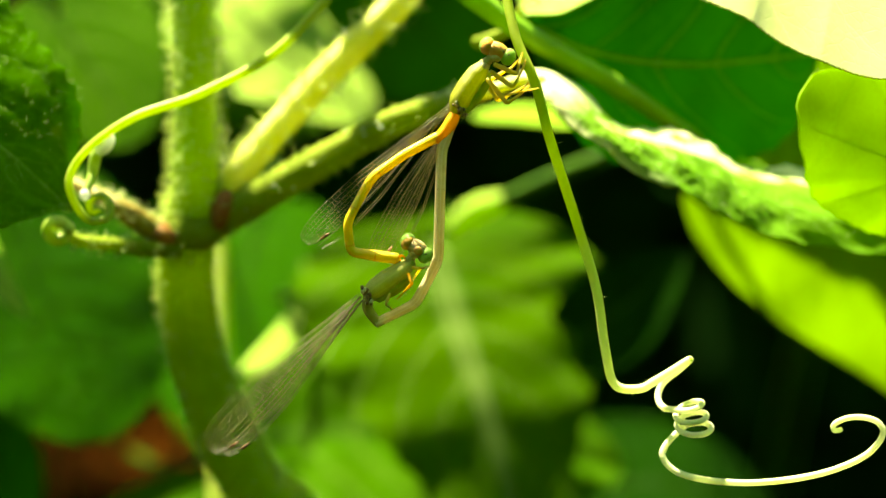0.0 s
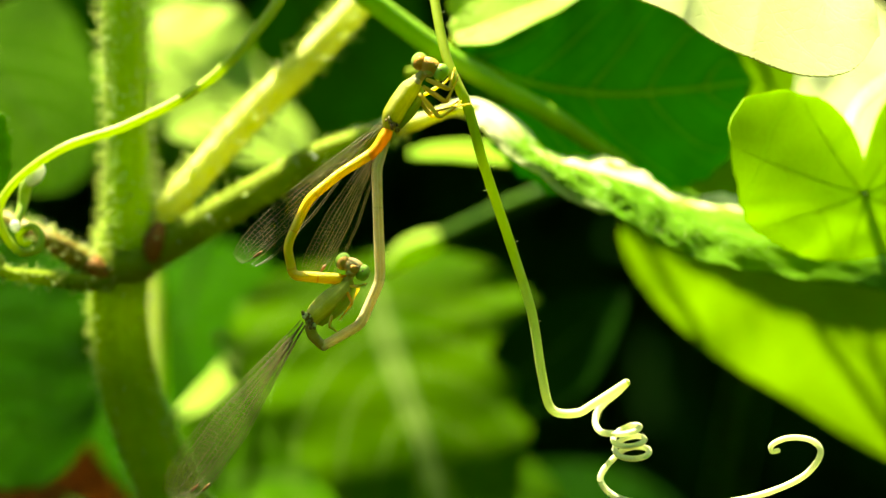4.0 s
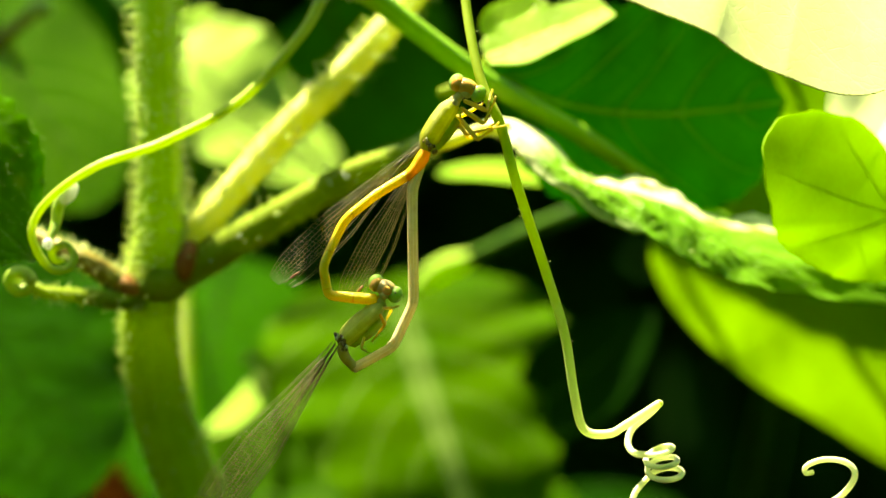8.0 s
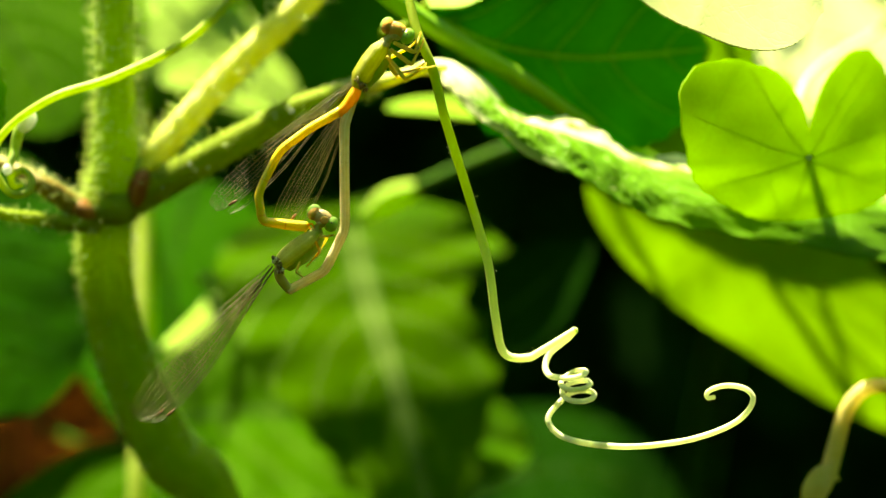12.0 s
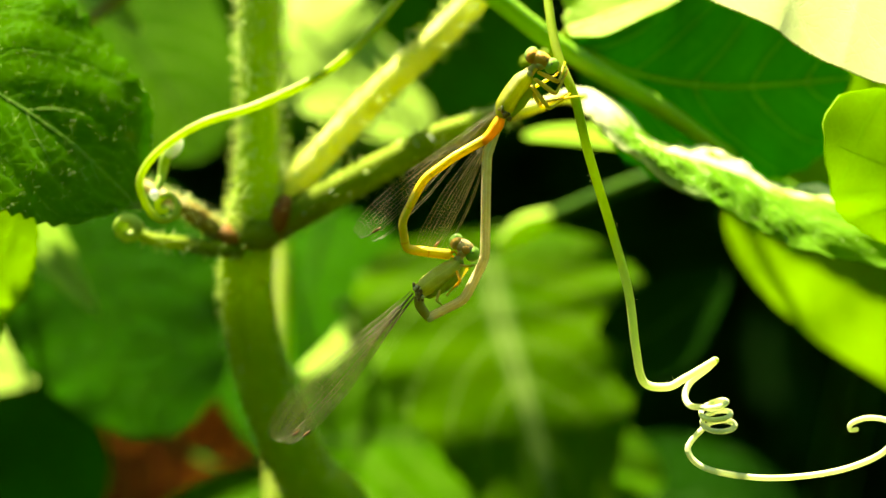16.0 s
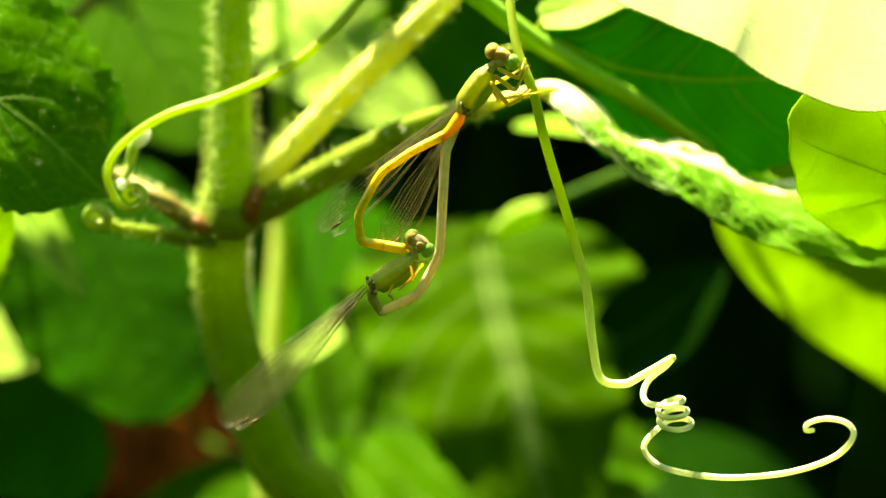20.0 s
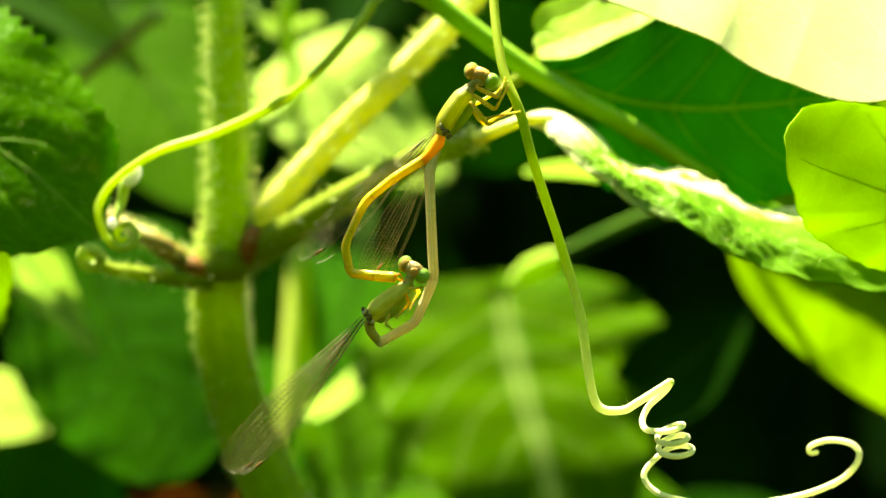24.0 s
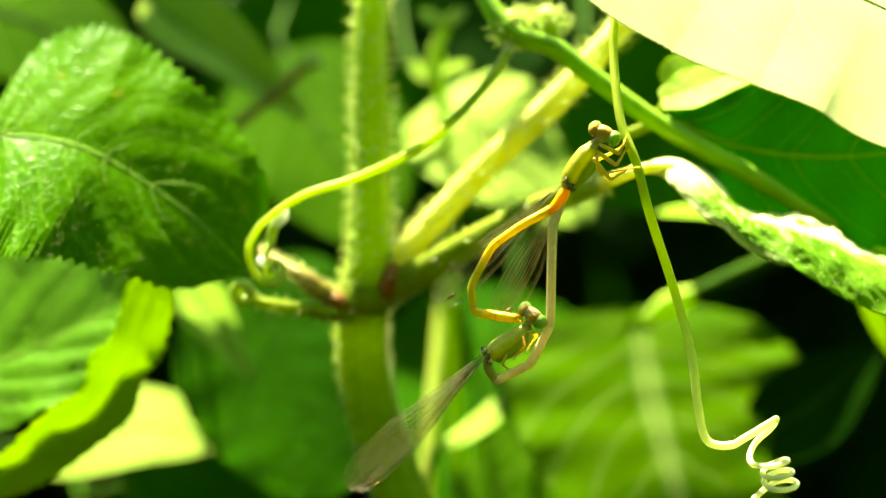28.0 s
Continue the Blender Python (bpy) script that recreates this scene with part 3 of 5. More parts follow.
def crumpled_leaf(parent, crest, back, hem, material, label, nu=200, nb=12, nf=26, thick=0.00028):
    """A wilting leaf folded along its crest: a narrow crinkled flap lies back from it, the wide near half hangs down to the hem."""
    c, a, h = spline(crest, nu), spline(back, nu), spline(hem, nu)
    rows = []
    for i in range(nu + 1):
        u = i / nu
        soft = min(1.0, max(0.0, (u - 0.273) / 0.11))
        row = []
        for j in range(nb + nf + 1):
            if j <= nb:
                f = 1 - j / nb
                p = c[i].lerp(a[i], f)
                side = 0.0008 * soft * f * (noise.noise(Vector((u * 29, f * 2, 3.0))) + 0.6 * noise.noise(Vector((u * 68, f * 5, 8.0))))
                p = p + Vector((0, 0.25 * side, side))
                v = 0.5 * (1 - f)
            else:
                f = (j - nb) / nf
                p = c[i].lerp(h[i], f)
                ph = u * 16.5 - f * 1.5
                d = abs(ph - round(ph))
                pleat = 0.00030 * soft * math.sqrt(min(1.0, 2 * d)) * min(1.0, 4 * f) + 0.0008 * math.sin(math.pi * f)
                pleat += soft * (0.0006 * noise.noise(Vector((u * 19, f * 2.5, 1.0))) + 0.00018 * noise.noise(Vector((u * 55, f * 9, 5.0))))
                pleat += 0.00014 * noise.noise(Vector((u * 24, f * 4, 9.0)))
                p = p + Vector((0, -0.85 * pleat, 0.5 * pleat))
                if f > 0.8:
                    p = p + (h[i] - c[i]) * (0.05 * (f - 0.8) / 0.2 * noise.noise(Vector((u * 40, 1.0, 2.0))))
                v = 0.5 + 0.5 * f
            row.append((p, u, v))
        rows.append(row)
    bm = bmesh.new()
    uv = bm.loops.layers.uv.verify()
    drop = Vector((0, 0.5, -0.85)) * thick
    top = [[bm.verts.new(p) for p, _, _ in row] for row in rows]
    low = [[bm.verts.new(p + drop) for p, _, _ in row] for row in rows]
    m = nb + nf

    def quad(vs, at):
        fc = bm.faces.new(vs)
        for lp, (i, j) in zip(fc.loops, at):
            lp[uv].uv = rows[i][j][1:]

    for i in range(nu):
        for j in range(m):
            k = [(i, j), (i, j + 1), (i + 1, j + 1), (i + 1, j)]
            quad([top[x][y] for x, y in k], k)
            quad([low[x][y] for x, y in reversed(k)], k[::-1])
        for j in (0, m):
            k = [(i, j), (i + 1, j)]
            quad([top[i][j], top[i + 1][j], low[i + 1][j], low[i][j]], [k[0], k[1], k[1], k[0]])
    bmesh.ops.recalc_face_normals(bm, faces=bm.faces)
    sharp_rim(bm)
    lf = part("leaf", bm, material, parent, label)
    leaf_hairs(lf, 700, 0.0006, 8)
    return lf


# ---- ground ----
def ground():
    bm = bmesh.new()
    uv = bm.loops.layers.uv.verify()
    rings = []
    for r in [0.0, *[0.05 * 1.18 ** k for k in range(58)]]:
        ring = []
        for k in range(64):
            a = 2 * math.pi * k / 64
            x, y = r * math.cos(a), 0.3 + r * math.sin(a)
            z = 0.012 * noise.noise(Vector((x * 9, y * 9, 0))) + 0.008 * noise.noise(Vector((x * 40, y * 40, 2)))
            ring.append(bm.verts.new((x, y, z * min(1.0, 3.0 / (r + 0.1)) - 0.012)))
        rings.append(ring)
    for a, b in zip(rings, rings[1:]):
        for k in range(64):
            q = (a[k], b[k], b[(k + 1) % 64], a[(k + 1) % 64])
            bm.faces.new(q)
    bmesh.ops.remove_doubles(bm, verts=bm.verts, dist=1e-6)
    bmesh.ops.recalc_face_normals(bm, faces=bm.faces)
    me = bpy.data.meshes.new("ground")
    bm.to_mesh(me)
    bm.free()
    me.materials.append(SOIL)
    for p in me.polygons:
        p.use_smooth = True
    tagged(new("ground", me), "reddish brown crumbly garden soil under the plants", "soil", kind="structure")


ground()


def soil_clods():
    rnd = random.Random(5)
    bm = bmesh.new()
    for _ in range(260):
        x, y = rnd.uniform(-0.45, 0.35), rnd.uniform(0.25, 1.0)
        r = rnd.uniform(0.004, 0.014)
        m = Matrix.Translation((x, y, -0.008 + r * 0.3)) @ Euler((rnd.random() * 6, rnd.random() * 6, 0)).to_matrix().to_4x4() @ Matrix.Diagonal((r, r * rnd.uniform(0.6, 1), r * rnd.uniform(0.5, 0.8), 1))
        bmesh.ops.create_icosphere(bm, subdivisions=1, radius=1.0, matrix=m)
    me = bpy.data.meshes.new("soil_clods")
    bm.to_mesh(me)
    bm.free()
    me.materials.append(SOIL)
    tagged(new("soil_clods", me), "loose reddish clods lying on the bare soil", "soil", kind="stuff")


soil_clods()


# ---- hairy plant: stem, branches, petioles, crumpled leaf, sunlit leaf ----
def hairy_plant():
    foot = (-0.0039, 0.0450, 0.1704)
    pl = thing("hairy_plant", (foot[0], foot[1] + 0.01, 0.0), "hairy green plant with yellow-green branches and reddish joints", "plant")
    low = spline([(foot[0] + 0.004, foot[1] + 0.01, -0.004), (foot[0] + 0.003, foot[1] + 0.006, 0.09), (-0.0020, 0.0430, 0.1690), (-0.0098, 0.0400, 0.1842), (-0.0151, 0.0395, 0.1963), (-0.0179, 0.0385, 0.2070), (-0.0187, 0.0360, 0.2150), (-0.0181, 0.0335, 0.2219)], 80)
    low_r = [0.0050, 0.0049, 0.0047, 0.0045, 0.0043, 0.0041, 0.0039, 0.0037]
    part("stem", tube(low, low_r, 18, wob=0.012), STEM_LOW, pl, "thick hairy lower stem, shade put into its darker green")
    top = spline([(-0.0179, 0.0330, 0.2219), (-0.0169, 0.0330, 0.2295), (-0.0166, 0.0330, 0.2414), (-0.0168, 0.0340, 0.2554), (-0.0171, 0.0360, 0.2726)], 50)
    top_r = [0.0036, 0.0034, 0.0028, 0.0027, 0.0026]
    part("stem", tube(top, top_r, 18, wob=0.012), STEM, pl)
    part("node", ball(Vector((-0.0176, 0.0330, 0.2235)), (0.0046, 0.0044, 0.0034), u=20, v=14), PETIOLE, pl, "swollen green node with reddish rims")
    yb = spline([(-0.0130, 0.0340, 0.2273), (-0.0102, 0.0340, 0.2317), (0.0004, 0.0360, 0.2434), (0.0128, 0.0380, 0.2553), (0.0231, 0.0420, 0.2674), (0.0298, 0.0450, 0.2749)], 50)
    yb_r = [0.0022, 0.0021, 0.0022, 0.0022, 0.0020, 0.0016]
    part("branch", tube(yb, yb_r, 16, wob=0.012), BRANCH, pl, "hairy branch, sunlight put into its yellow")
    rb = spline([(-0.0151, 0.0330, 0.2243), (-0.0103, 0.0320, 0.2267), (0.0001, 0.0310, 0.2326), (0.0112, 0.0300, 0.2384), (0.0180, 0.0270, 0.2407), (0.0209, 0.0260, 0.2419)], 50)
    rb_r = [0.0027, 0.0025, 0.0023, 0.0020, 0.0014, 0.0012]
    part("petiole", tube(rb, rb_r, 16, wob=0.012), PETIOLE, pl, "green hairy petiole of the crumpled leaf")
    # lit end of the same petiole, painted in the paler skin
    part("petiole", tube(spline([(0.0203, 0.0250, 0.2417), (0.0240, 0.0215, 0.2430), (0.0270, 0.0215, 0.2440), (0.0310, 0.0230, 0.2443)], 24), [0.0012, 0.0009, 0.0008, 0.0005], 12, wob=0.012), BRANCH, pl, "petiole end, sunlight put into its paler skin")
    l1 = spline([(-0.0194, 0.0320, 0.2225), (-0.0228, 0.0300, 0.2240), (-0.0268, 0.0280, 0.2270), (-0.0303, 0.0300, 0.2288), (-0.0363, 0.0360, 0.2312)], 30)
    l1_r = [0.0016, 0.0017, 0.0014, 0.0011, 0.0008]
    part("petiole", tube(l1, l1_r, 12, wob=0.015), RED_PETIOLE, pl, "reddish-brown petiole")
    l2 = spline([(-0.0194, 0.0310, 0.2210), (-0.0235, 0.0280, 0.2215), (-0.0286, 0.0250, 0.2226), (-0.0323, 0.0240, 0.2233), (-0.0345, 0.0240, 0.2244)], 30)
    l2_r = [0.0014, 0.0012, 0.0009, 0.0008, 0.0006]
    part("petiole", tube(l2, l2_r, 12, wob=0.015), PETIOLE, pl)
    part("joint", ball(Vector((-0.0215, 0.0300, 0.2232)), (0.0024, 0.0020, 0.0016), pose(0, 0, 0, 0, 30, 0)), RED_JOINT, pl, "reddish joint of the petiole")
    part("joint", ball(Vector((-0.0132, 0.0310, 0.2263)), (0.0016, 0.0021, 0.0030), pose(0, 0, 0, 0, 15, 0)), RED_JOINT, pl)
    # curled young leaf at the end of the lower petiole
    c = Vector((-0.0348, 0.0220, 0.2248))
    ring = [c + Vector((math.cos(a) * 0.0016 * (1 - a / 18), 0.0003 * a - 0.001, math.sin(a) * 0.0016 * (1 - a / 18))) for a in [k * 0.4 for k in range(32)]]
    part("curled_shoot", tube(ring, [0.0008, 0.0009, 0.0004], 8), BUD, pl, "pale curled shoot tip")
    a, b = [], []
    for line, radii, count, ln, sd in ((low[26:], low_r[3:], 2400, 0.0012, 1), (top, top_r, 1600, 0.0018, 2), (yb, yb_r, 1100, 0.0016, 3), (rb, rb_r, 500, 0.0011, 4), (l1, l1_r, 420, 0.0011, 5), (l2, l2_r, 220, 0.0010, 6)):
        p, q = hairs_on(line, radii, count, ln, sd)
        a, b = a + p, b + q
    prism_mesh("hair", a, b, 0.000060, 0.000018, HAIR, pl, "fine pale bristles on stem and branches")
    a, b = [], []
    for line, radii, count, ln, sd in ((low[34:], low_r[3:], 50, 0.0016, 21), (top, top_r, 260, 0.0020, 22), (yb, yb_r, 150, 0.0024, 23), (rb, rb_r, 40, 0.0016, 24), (l2, l2_r, 16, 0.0012, 25)):
        p, q = hairs_on(line, radii, count, ln, sd, 0.6)
        a, b = a + p, b + q
    prism_mesh("bristle", a, b, 0.000190, 0.000030, HAIR, pl, "stout whitish bristles on stem and branches")
    # white balls stand in for glints of light on the hair bases
    rnd, bm = random.Random(41), bmesh.new()
    for line, radii, count in ((top, top_r, 240), (low[30:], low_r[3:], 60), (yb, yb_r, 90), (rb, rb_r, 60)):
        for p, q in zip(*hairs_on(line, radii, count, 0.0002, count)):
            r = rnd.uniform(0.00010, 0.00026)
            bmesh.ops.create_icosphere(bm, subdivisions=1, radius=r, matrix=Matrix.Translation(p.lerp(q, 0.4)))
    tagged(part("hair_glint", bm, DEW, pl, "tiny white balls for the glints on hair bases"), "tiny white balls for the glints on hair bases", kind="stuff")
    # crumpled leaf: the near side hangs down, the crest lies in the sun
    crest = [(0.0255, 0.0245, 0.2436), (0.0290, 0.0240, 0.2444), (0.0330, 0.0235, 0.2436), (0.0365, 0.0225, 0.2408), (0.0395, 0.0215, 0.2378), (0.0440, 0.0215, 0.2362), (0.0490, 0.0215, 0.2350), (0.0540, 0.0220, 0.2332), (0.0590, 0.0230, 0.2308), (0.0670, 0.0245, 0.2296), (0.0860, 0.0265, 0.2272), (0.1080, 0.0300, 0.2235)]
    back = [(0.0255, 0.0255, 0.2441), (0.0285, 0.0265, 0.2454), (0.0325, 0.0270, 0.2452), (0.0376, 0.0270, 0.2424), (0.0412, 0.0250, 0.2381), (0.0450, 0.0262, 0.2374), (0.0500, 0.0262, 0.2370), (0.0550, 0.0262, 0.2347), (0.0602, 0.0270, 0.2316), (0.0682, 0.0282, 0.2310), (0.0872, 0.0300, 0.2286), (0.1092, 0.0335, 0.2249)]
    hem = [(0.0252, 0.0238, 0.2431), (0.0285, 0.0230, 0.2433), (0.0312, 0.0200, 0.2414), (0.0345, 0.0185, 0.2378), (0.0385, 0.0178, 0.2352), (0.0425, 0.0175, 0.2318), (0.0485, 0.0160, 0.2293), (0.0538, 0.0160, 0.2262), (0.0592, 0.0165, 0.2236), (0.0672, 0.0175, 0.2214), (0.0840, 0.0190, 0.2186), (0.1060, 0.0225, 0.2140)]
    crumpled_leaf(pl, crest, back, hem, LEAF_WILT, "crumpled wavy leaf, sunlight put into its whitish edges")
    part("water_drop", ball(Vector((0.0748, 0.0372, 0.2203)), (0.0008, 0.0006, 0.0006)), DEW, pl, "glinting drop on the leaf edge")
    # large sunlit leaf above, nearer than the pair's leaves: its lower margin crosses the dark leaf
    mid = [(0.0070, 0.0030, 0.2990), (0.0270, 0.0030, 0.2825), (0.0395, 0.0030, 0.2748), (0.0493, 0.0030, 0.2702), (0.0580, 0.0030, 0.2665), (0.0660, 0.0030, 0.2622), (0.0730, 0.0040, 0.2585), (0.0800, 0.0060, 0.2560)]
    shade = leaf(pl, mid, (-0.06, -0.70, 0.71), 0.044, LEAF_BRIGHT, LEAF_BRIGHT, "large leaf with direct sun put into its pale colour", profile=lambda u: curve_list([0.4, 0.9, 1.0, 1.0, 1.0, 1.0, 0.88, 0.4], u), teeth=90, tooth=0.012, ripple=0.006, waves=1.3, curl=0.05, nu=210, nv=20, veins=5, slant=1.6, seed=2, left=0.25, rib=0.0003)
    part("petiole", tube(spline([(0.0070, 0.0030, 0.2990), (-0.0040, 0.0080, 0.3020), (-0.0130, 0.0220, 0.2930), (-0.0171, 0.0360, 0.2726)], 24), [0.0009, 0.0010, 0.0014], 10), STEM, pl)
    # pale folded leaf beside the vine
    strip = [(0.0292, 0.0320, 0.2541), (0.0331, 0.0320, 0.2554), (0.0377, 0.0330, 0.2572), (0.0423, 0.0340, 0.2590), (0.0471, 0.0350, 0.2611)]
    leaf(pl, strip, (-0.25, -0.75, 0.6), 0.0085, LEAF_PALE, BRANCH, "pale folded leaf", profile=lambda u: lerp_list([0.5, 1.0, 0.95, 0.8, 0.6], u), fold=0.25, ripple=0.018, waves=2.0, nu=50, nv=12, seed=31, rib=0.0003)
    part("petiole", tube(spline([(0.0296, 0.0330, 0.2539), (0.0284, 0.0330, 0.2521), (0.0268, 0.0330, 0.2505), (0.0229, 0.0340, 0.2490)], 20), [0.0007, 0.0008, 0.0009], 8), PETIOLE, pl)
    leaf(pl, [(0.0294, 0.0340, 0.2565), (0.0322, 0.0340, 0.2581), (0.0352, 0.0350, 0.2598), (0.0386, 0.0360, 0.2622)], (-0.2, -0.8, 0.3), 0.008, LEAF_ROUND, BRANCH, "small green leaf", profile=broad, fold=0.1, nu=40, nv=12, seed=32, rib=0.0003)
    return shade


SUNLIT_LEAF = hairy_plant()


# ---- climbing vine: stem, tendrils, buds, leaves ----
def vine():
    vn = thing("climbing_vine", (0.16, 0.16, 0.0), "smooth green climbing vine with curling pale tendrils", "vine")
    st = spline([(0.16, 0.16, -0.004), (0.17, 0.15, 0.14), (0.15, 0.17, 0.27), (0.05, 0.13, 0.345), (-0.014, 0.05, 0.318), (0.0022, 0.0290, 0.2705), (0.0136, 0.0290, 0.2621), (0.0283, 0.0300, 0.2512), (0.0429, 0.0320, 0.2430), (0.0535, 0.0360, 0.2364), (0.0691, 0.0440, 0.2286)], 110)
    st_r = [0.0022, 0.0021, 0.0020, 0.0018, 0.0017, 0.0016, 0.0016, 0.0015, 0.0014, 0.0011, 0.0008]
    part("stem", tube(st, st_r, 14, wob=0.01), VINE, vn, "smooth green vine stem")
    # hairy flower bud at the joint
    for px, sc in (((0.0062, 0.0290, 0.2657), 1.0), ((0.0114, 0.0320, 0.2663), 1.1)):
        c = Vector(px)
        bud = part("bud", ball(c, (0.0026 * sc, 0.0022 * sc, 0.0028 * sc), u=16, v=12), BUD, vn, "pale bristly flower bud")
        rnd = random.Random(int(sc * 10))
        a, b = [], []
        for _ in range(170):
            d = Vector((rnd.gauss(0, 1), rnd.gauss(0, 1), rnd.gauss(0, 1))).normalized()
            a.append(c + d * 0.0022 * sc)
            b.append(c + d * (0.0022 * sc + rnd.uniform(0.001, 0.0024)))
        prism_mesh("bristle", a, b, 0.00014, 0.00008, HAIR, bud)
    # main tendril on which the damselflies hang
    line = spline([(0.0232, 0.0080, 0.2670), (0.0228, 0.0060, 0.2604), (0.0239, 0.0020, 0.2508), (0.0262, 0.0000, 0.2445), (0.0280, 0.0000, 0.2377), (0.0314, 0.0000, 0.2272), (0.0337, -0.0010, 0.2190), (0.0347, -0.0020, 0.2115), (0.0359, -0.0020, 0.2069), (0.0389, -0.0025, 0.2063), (0.0411, -0.0030, 0.2075), (0.0451, -0.0040, 0.2102)], 120)
    part("tendril", tube(line, [0.00055, 0.00062, 0.00065, 0.00065, 0.00063, 0.0006, 0.00056, 0.00052, 0.0005], 12), TENDRIL_MAIN, vn, "long hanging green tendril, paler to its coiled end")
    loop = spline([(0.0451, -0.0040, 0.2102), (0.0445, -0.0015, 0.2086), (0.0426, 0.0000, 0.2065), (0.0417, -0.0010, 0.2048), (0.0420, -0.0030, 0.2039)], 24)
    o = Vector((0.0453, -0.0040, 0.2026))
    ex, ez = (Vector((0.0529, -0.0040, 0.2025)) - o) / 100, (o - Vector((0.0454, -0.0040, 0.1949))) / 100
    coil = []
    for k in range(121):
        f = k / 120
        g = math.pi * (1 - 6 * f)
        wide, high = 21 + 8 * f, 2.5 + 7.5 * f
        cx, cy = -7 + 15 * f, 28 - 55 * f
        coil.append(o + ex * (cx + wide * math.cos(g)) + ez * (cy - high * math.sin(g) + (9 - 6 * f) * math.cos(g)) + Vector((0, -0.0019 * math.sin(g), 0)))
    tail = spline([(0.0428, -0.0032, 0.1998), (0.0416, -0.0040, 0.1982), (0.0431, -0.0050, 0.1962), (0.0470, -0.0070, 0.1954), (0.0532, -0.0080, 0.1952), (0.0602, -0.0100, 0.1966), (0.0655, -0.0110, 0.1990), (0.0674, -0.0115, 0.2018), (0.0665, -0.0110, 0.2033), (0.0640, -0.0105, 0.2037), (0.0617, -0.0105, 0.2030), (0.0616, -0.0105, 0.2021), (0.0625, -0.0105, 0.2022)], 110)
    part("tendril_coil", tube(spline(loop[::6] + coil[3:-3:4] + tail[::5], 330), [0.00044, 0.00037, 0.00036, 0.00038, 0.00040, 0.00039, 0.00030], 12), TENDRIL_PALE, vn, "pale springy coil and hooked tip of the tendril")
    a, b = hairs_on(line, [0.00055, 0.00065, 0.00052], 36, 0.0007, 11)
    prism_mesh("hair", a, b, 0.00002, 0.00001, HAIR, vn, "sparse fine hairs on the tendril")
    # left tendril with spiral end
    lt = spline([(0.0063, 0.0280, 0.2645), (0.0059, 0.0270, 0.2622), (0.0027, 0.0250, 0.2568), (-0.0056, 0.0220, 0.2482), (-0.0157, 0.0200, 0.2429), (-0.0240, 0.0180, 0.2401), (-0.0299, 0.0170, 0.2362), (-0.0325, 0.0170, 0.2324), (-0.0319, 0.0170, 0.2290), (-0.0300, 0.0170, 0.2267), (-0.0278, 0.0170, 0.2271), (-0.0274, 0.0175, 0.2287), (-0.0286, 0.0180, 0.2299), (-0.0302, 0.0180, 0.2290), (-0.0298, 0.0180, 0.2277), (-0.0288, 0.0180, 0.2279)], 130)
    part("tendril", tube(lt, [0.0009, 0.00076, 0.00066, 0.00058, 0.00055, 0.00055, 0.00055, 0.0005, 0.00045, 0.00032], 12), TENDRIL, vn, "pale green tendril ending in a flat spiral")
    part("tendril_base", tube(lt[:12], [0.0012, 0.0010, 0.00075], 10), TENDRIL_PALE, vn)
    # dark shaded leaf, underside to the eye
    mid = [(0.0300, 0.0360, 0.2520), (0.0410, 0.0355, 0.2475), (0.0526, 0.0350, 0.2458), (0.0630, 0.0342, 0.2463), (0.0735, 0.0340, 0.2474)]
    leaf(vn, mid, (-0.16, -0.96, -0.12), 0.0325, LEAF_DARK, LEAF_VEIN, "veined leaf underside, cast shade put into its deep green", profile=lambda u: curve_list([0.05, 0.34, 0.66, 0.90, 1.0, 1.0, 0.99, 0.96, 0.88, 0.68, 0.0], u), teeth=13, tooth=0.06, ripple=0.012, curl=0.08, nu=120, nv=22, veins=5, slant=1.6, show_veins=True, rib=0.0004, rib_lift=0.0003, left=0.94, right=0.95, seed=7)
    # round young leaf
    j = Vector((0.0829, 0.0150, 0.2317))
    folded_leaf(vn, j, 0.0260, LEAF_ROUND, LEAF_ROUND, "bright young two-lobed leaf lit from behind")
    pet = spline([j, (0.0838, 0.0225, 0.2356), (0.0879, 0.0340, 0.2405), (0.0970, 0.0500, 0.2449), (0.1252, 0.0900, 0.2546), (0.13, 0.125, 0.27)], 40)
    part("petiole", tube(pet, [0.0006, 0.0006, 0.0007, 0.0009], 10), TENDRIL_PALE, vn)
    cl = spline([(0.0880, 0.0543, 0.2405), (0.0895, 0.0543, 0.2422), (0.0922, 0.0543, 0.2426), (0.0938, 0.0520, 0.2402), (0.0930, 0.0420, 0.2365), (0.0833, 0.0165, 0.2319)], 30)
    part("tendril", tube(cl, [0.0003, 0.0004, 0.0004], 8), TENDRIL, vn, "thin curled young tendril")
    return vn


vine()


# ---- wet bud hanging by the spiral ----
def wet_bud():
    c = Vector((-0.0279, 0.0190, 0.2366))
    ob = thing("wet_bud", c, "glistening wet young shoot beside the spiral tendril", "shoot")
    part("shoot", tube(spline([(-0.0277, 0.0190, 0.2372), (-0.0291, 0.0190, 0.2353), (-0.0297, 0.0190, 0.2328), (-0.0302, 0.0180, 0.2311), (-0.0308, 0.0175, 0.2294)], 20), [0.0009, 0.0008, 0.0006, 0.0004], 10), BUD, ob)
    part("droplet", ball(c + Vector((0, -0.0006, 0)), (0.0011, 0.0009, 0.0017), pose(0, 0, 0, 0, 35, 0)), DEW, ob, "bright glistening water drop")
    part("droplet", ball(Vector((-0.0306, 0.0170, 0.2301)), (0.0007, 0.0006, 0.0008)), DEW, ob)


wet_bud()


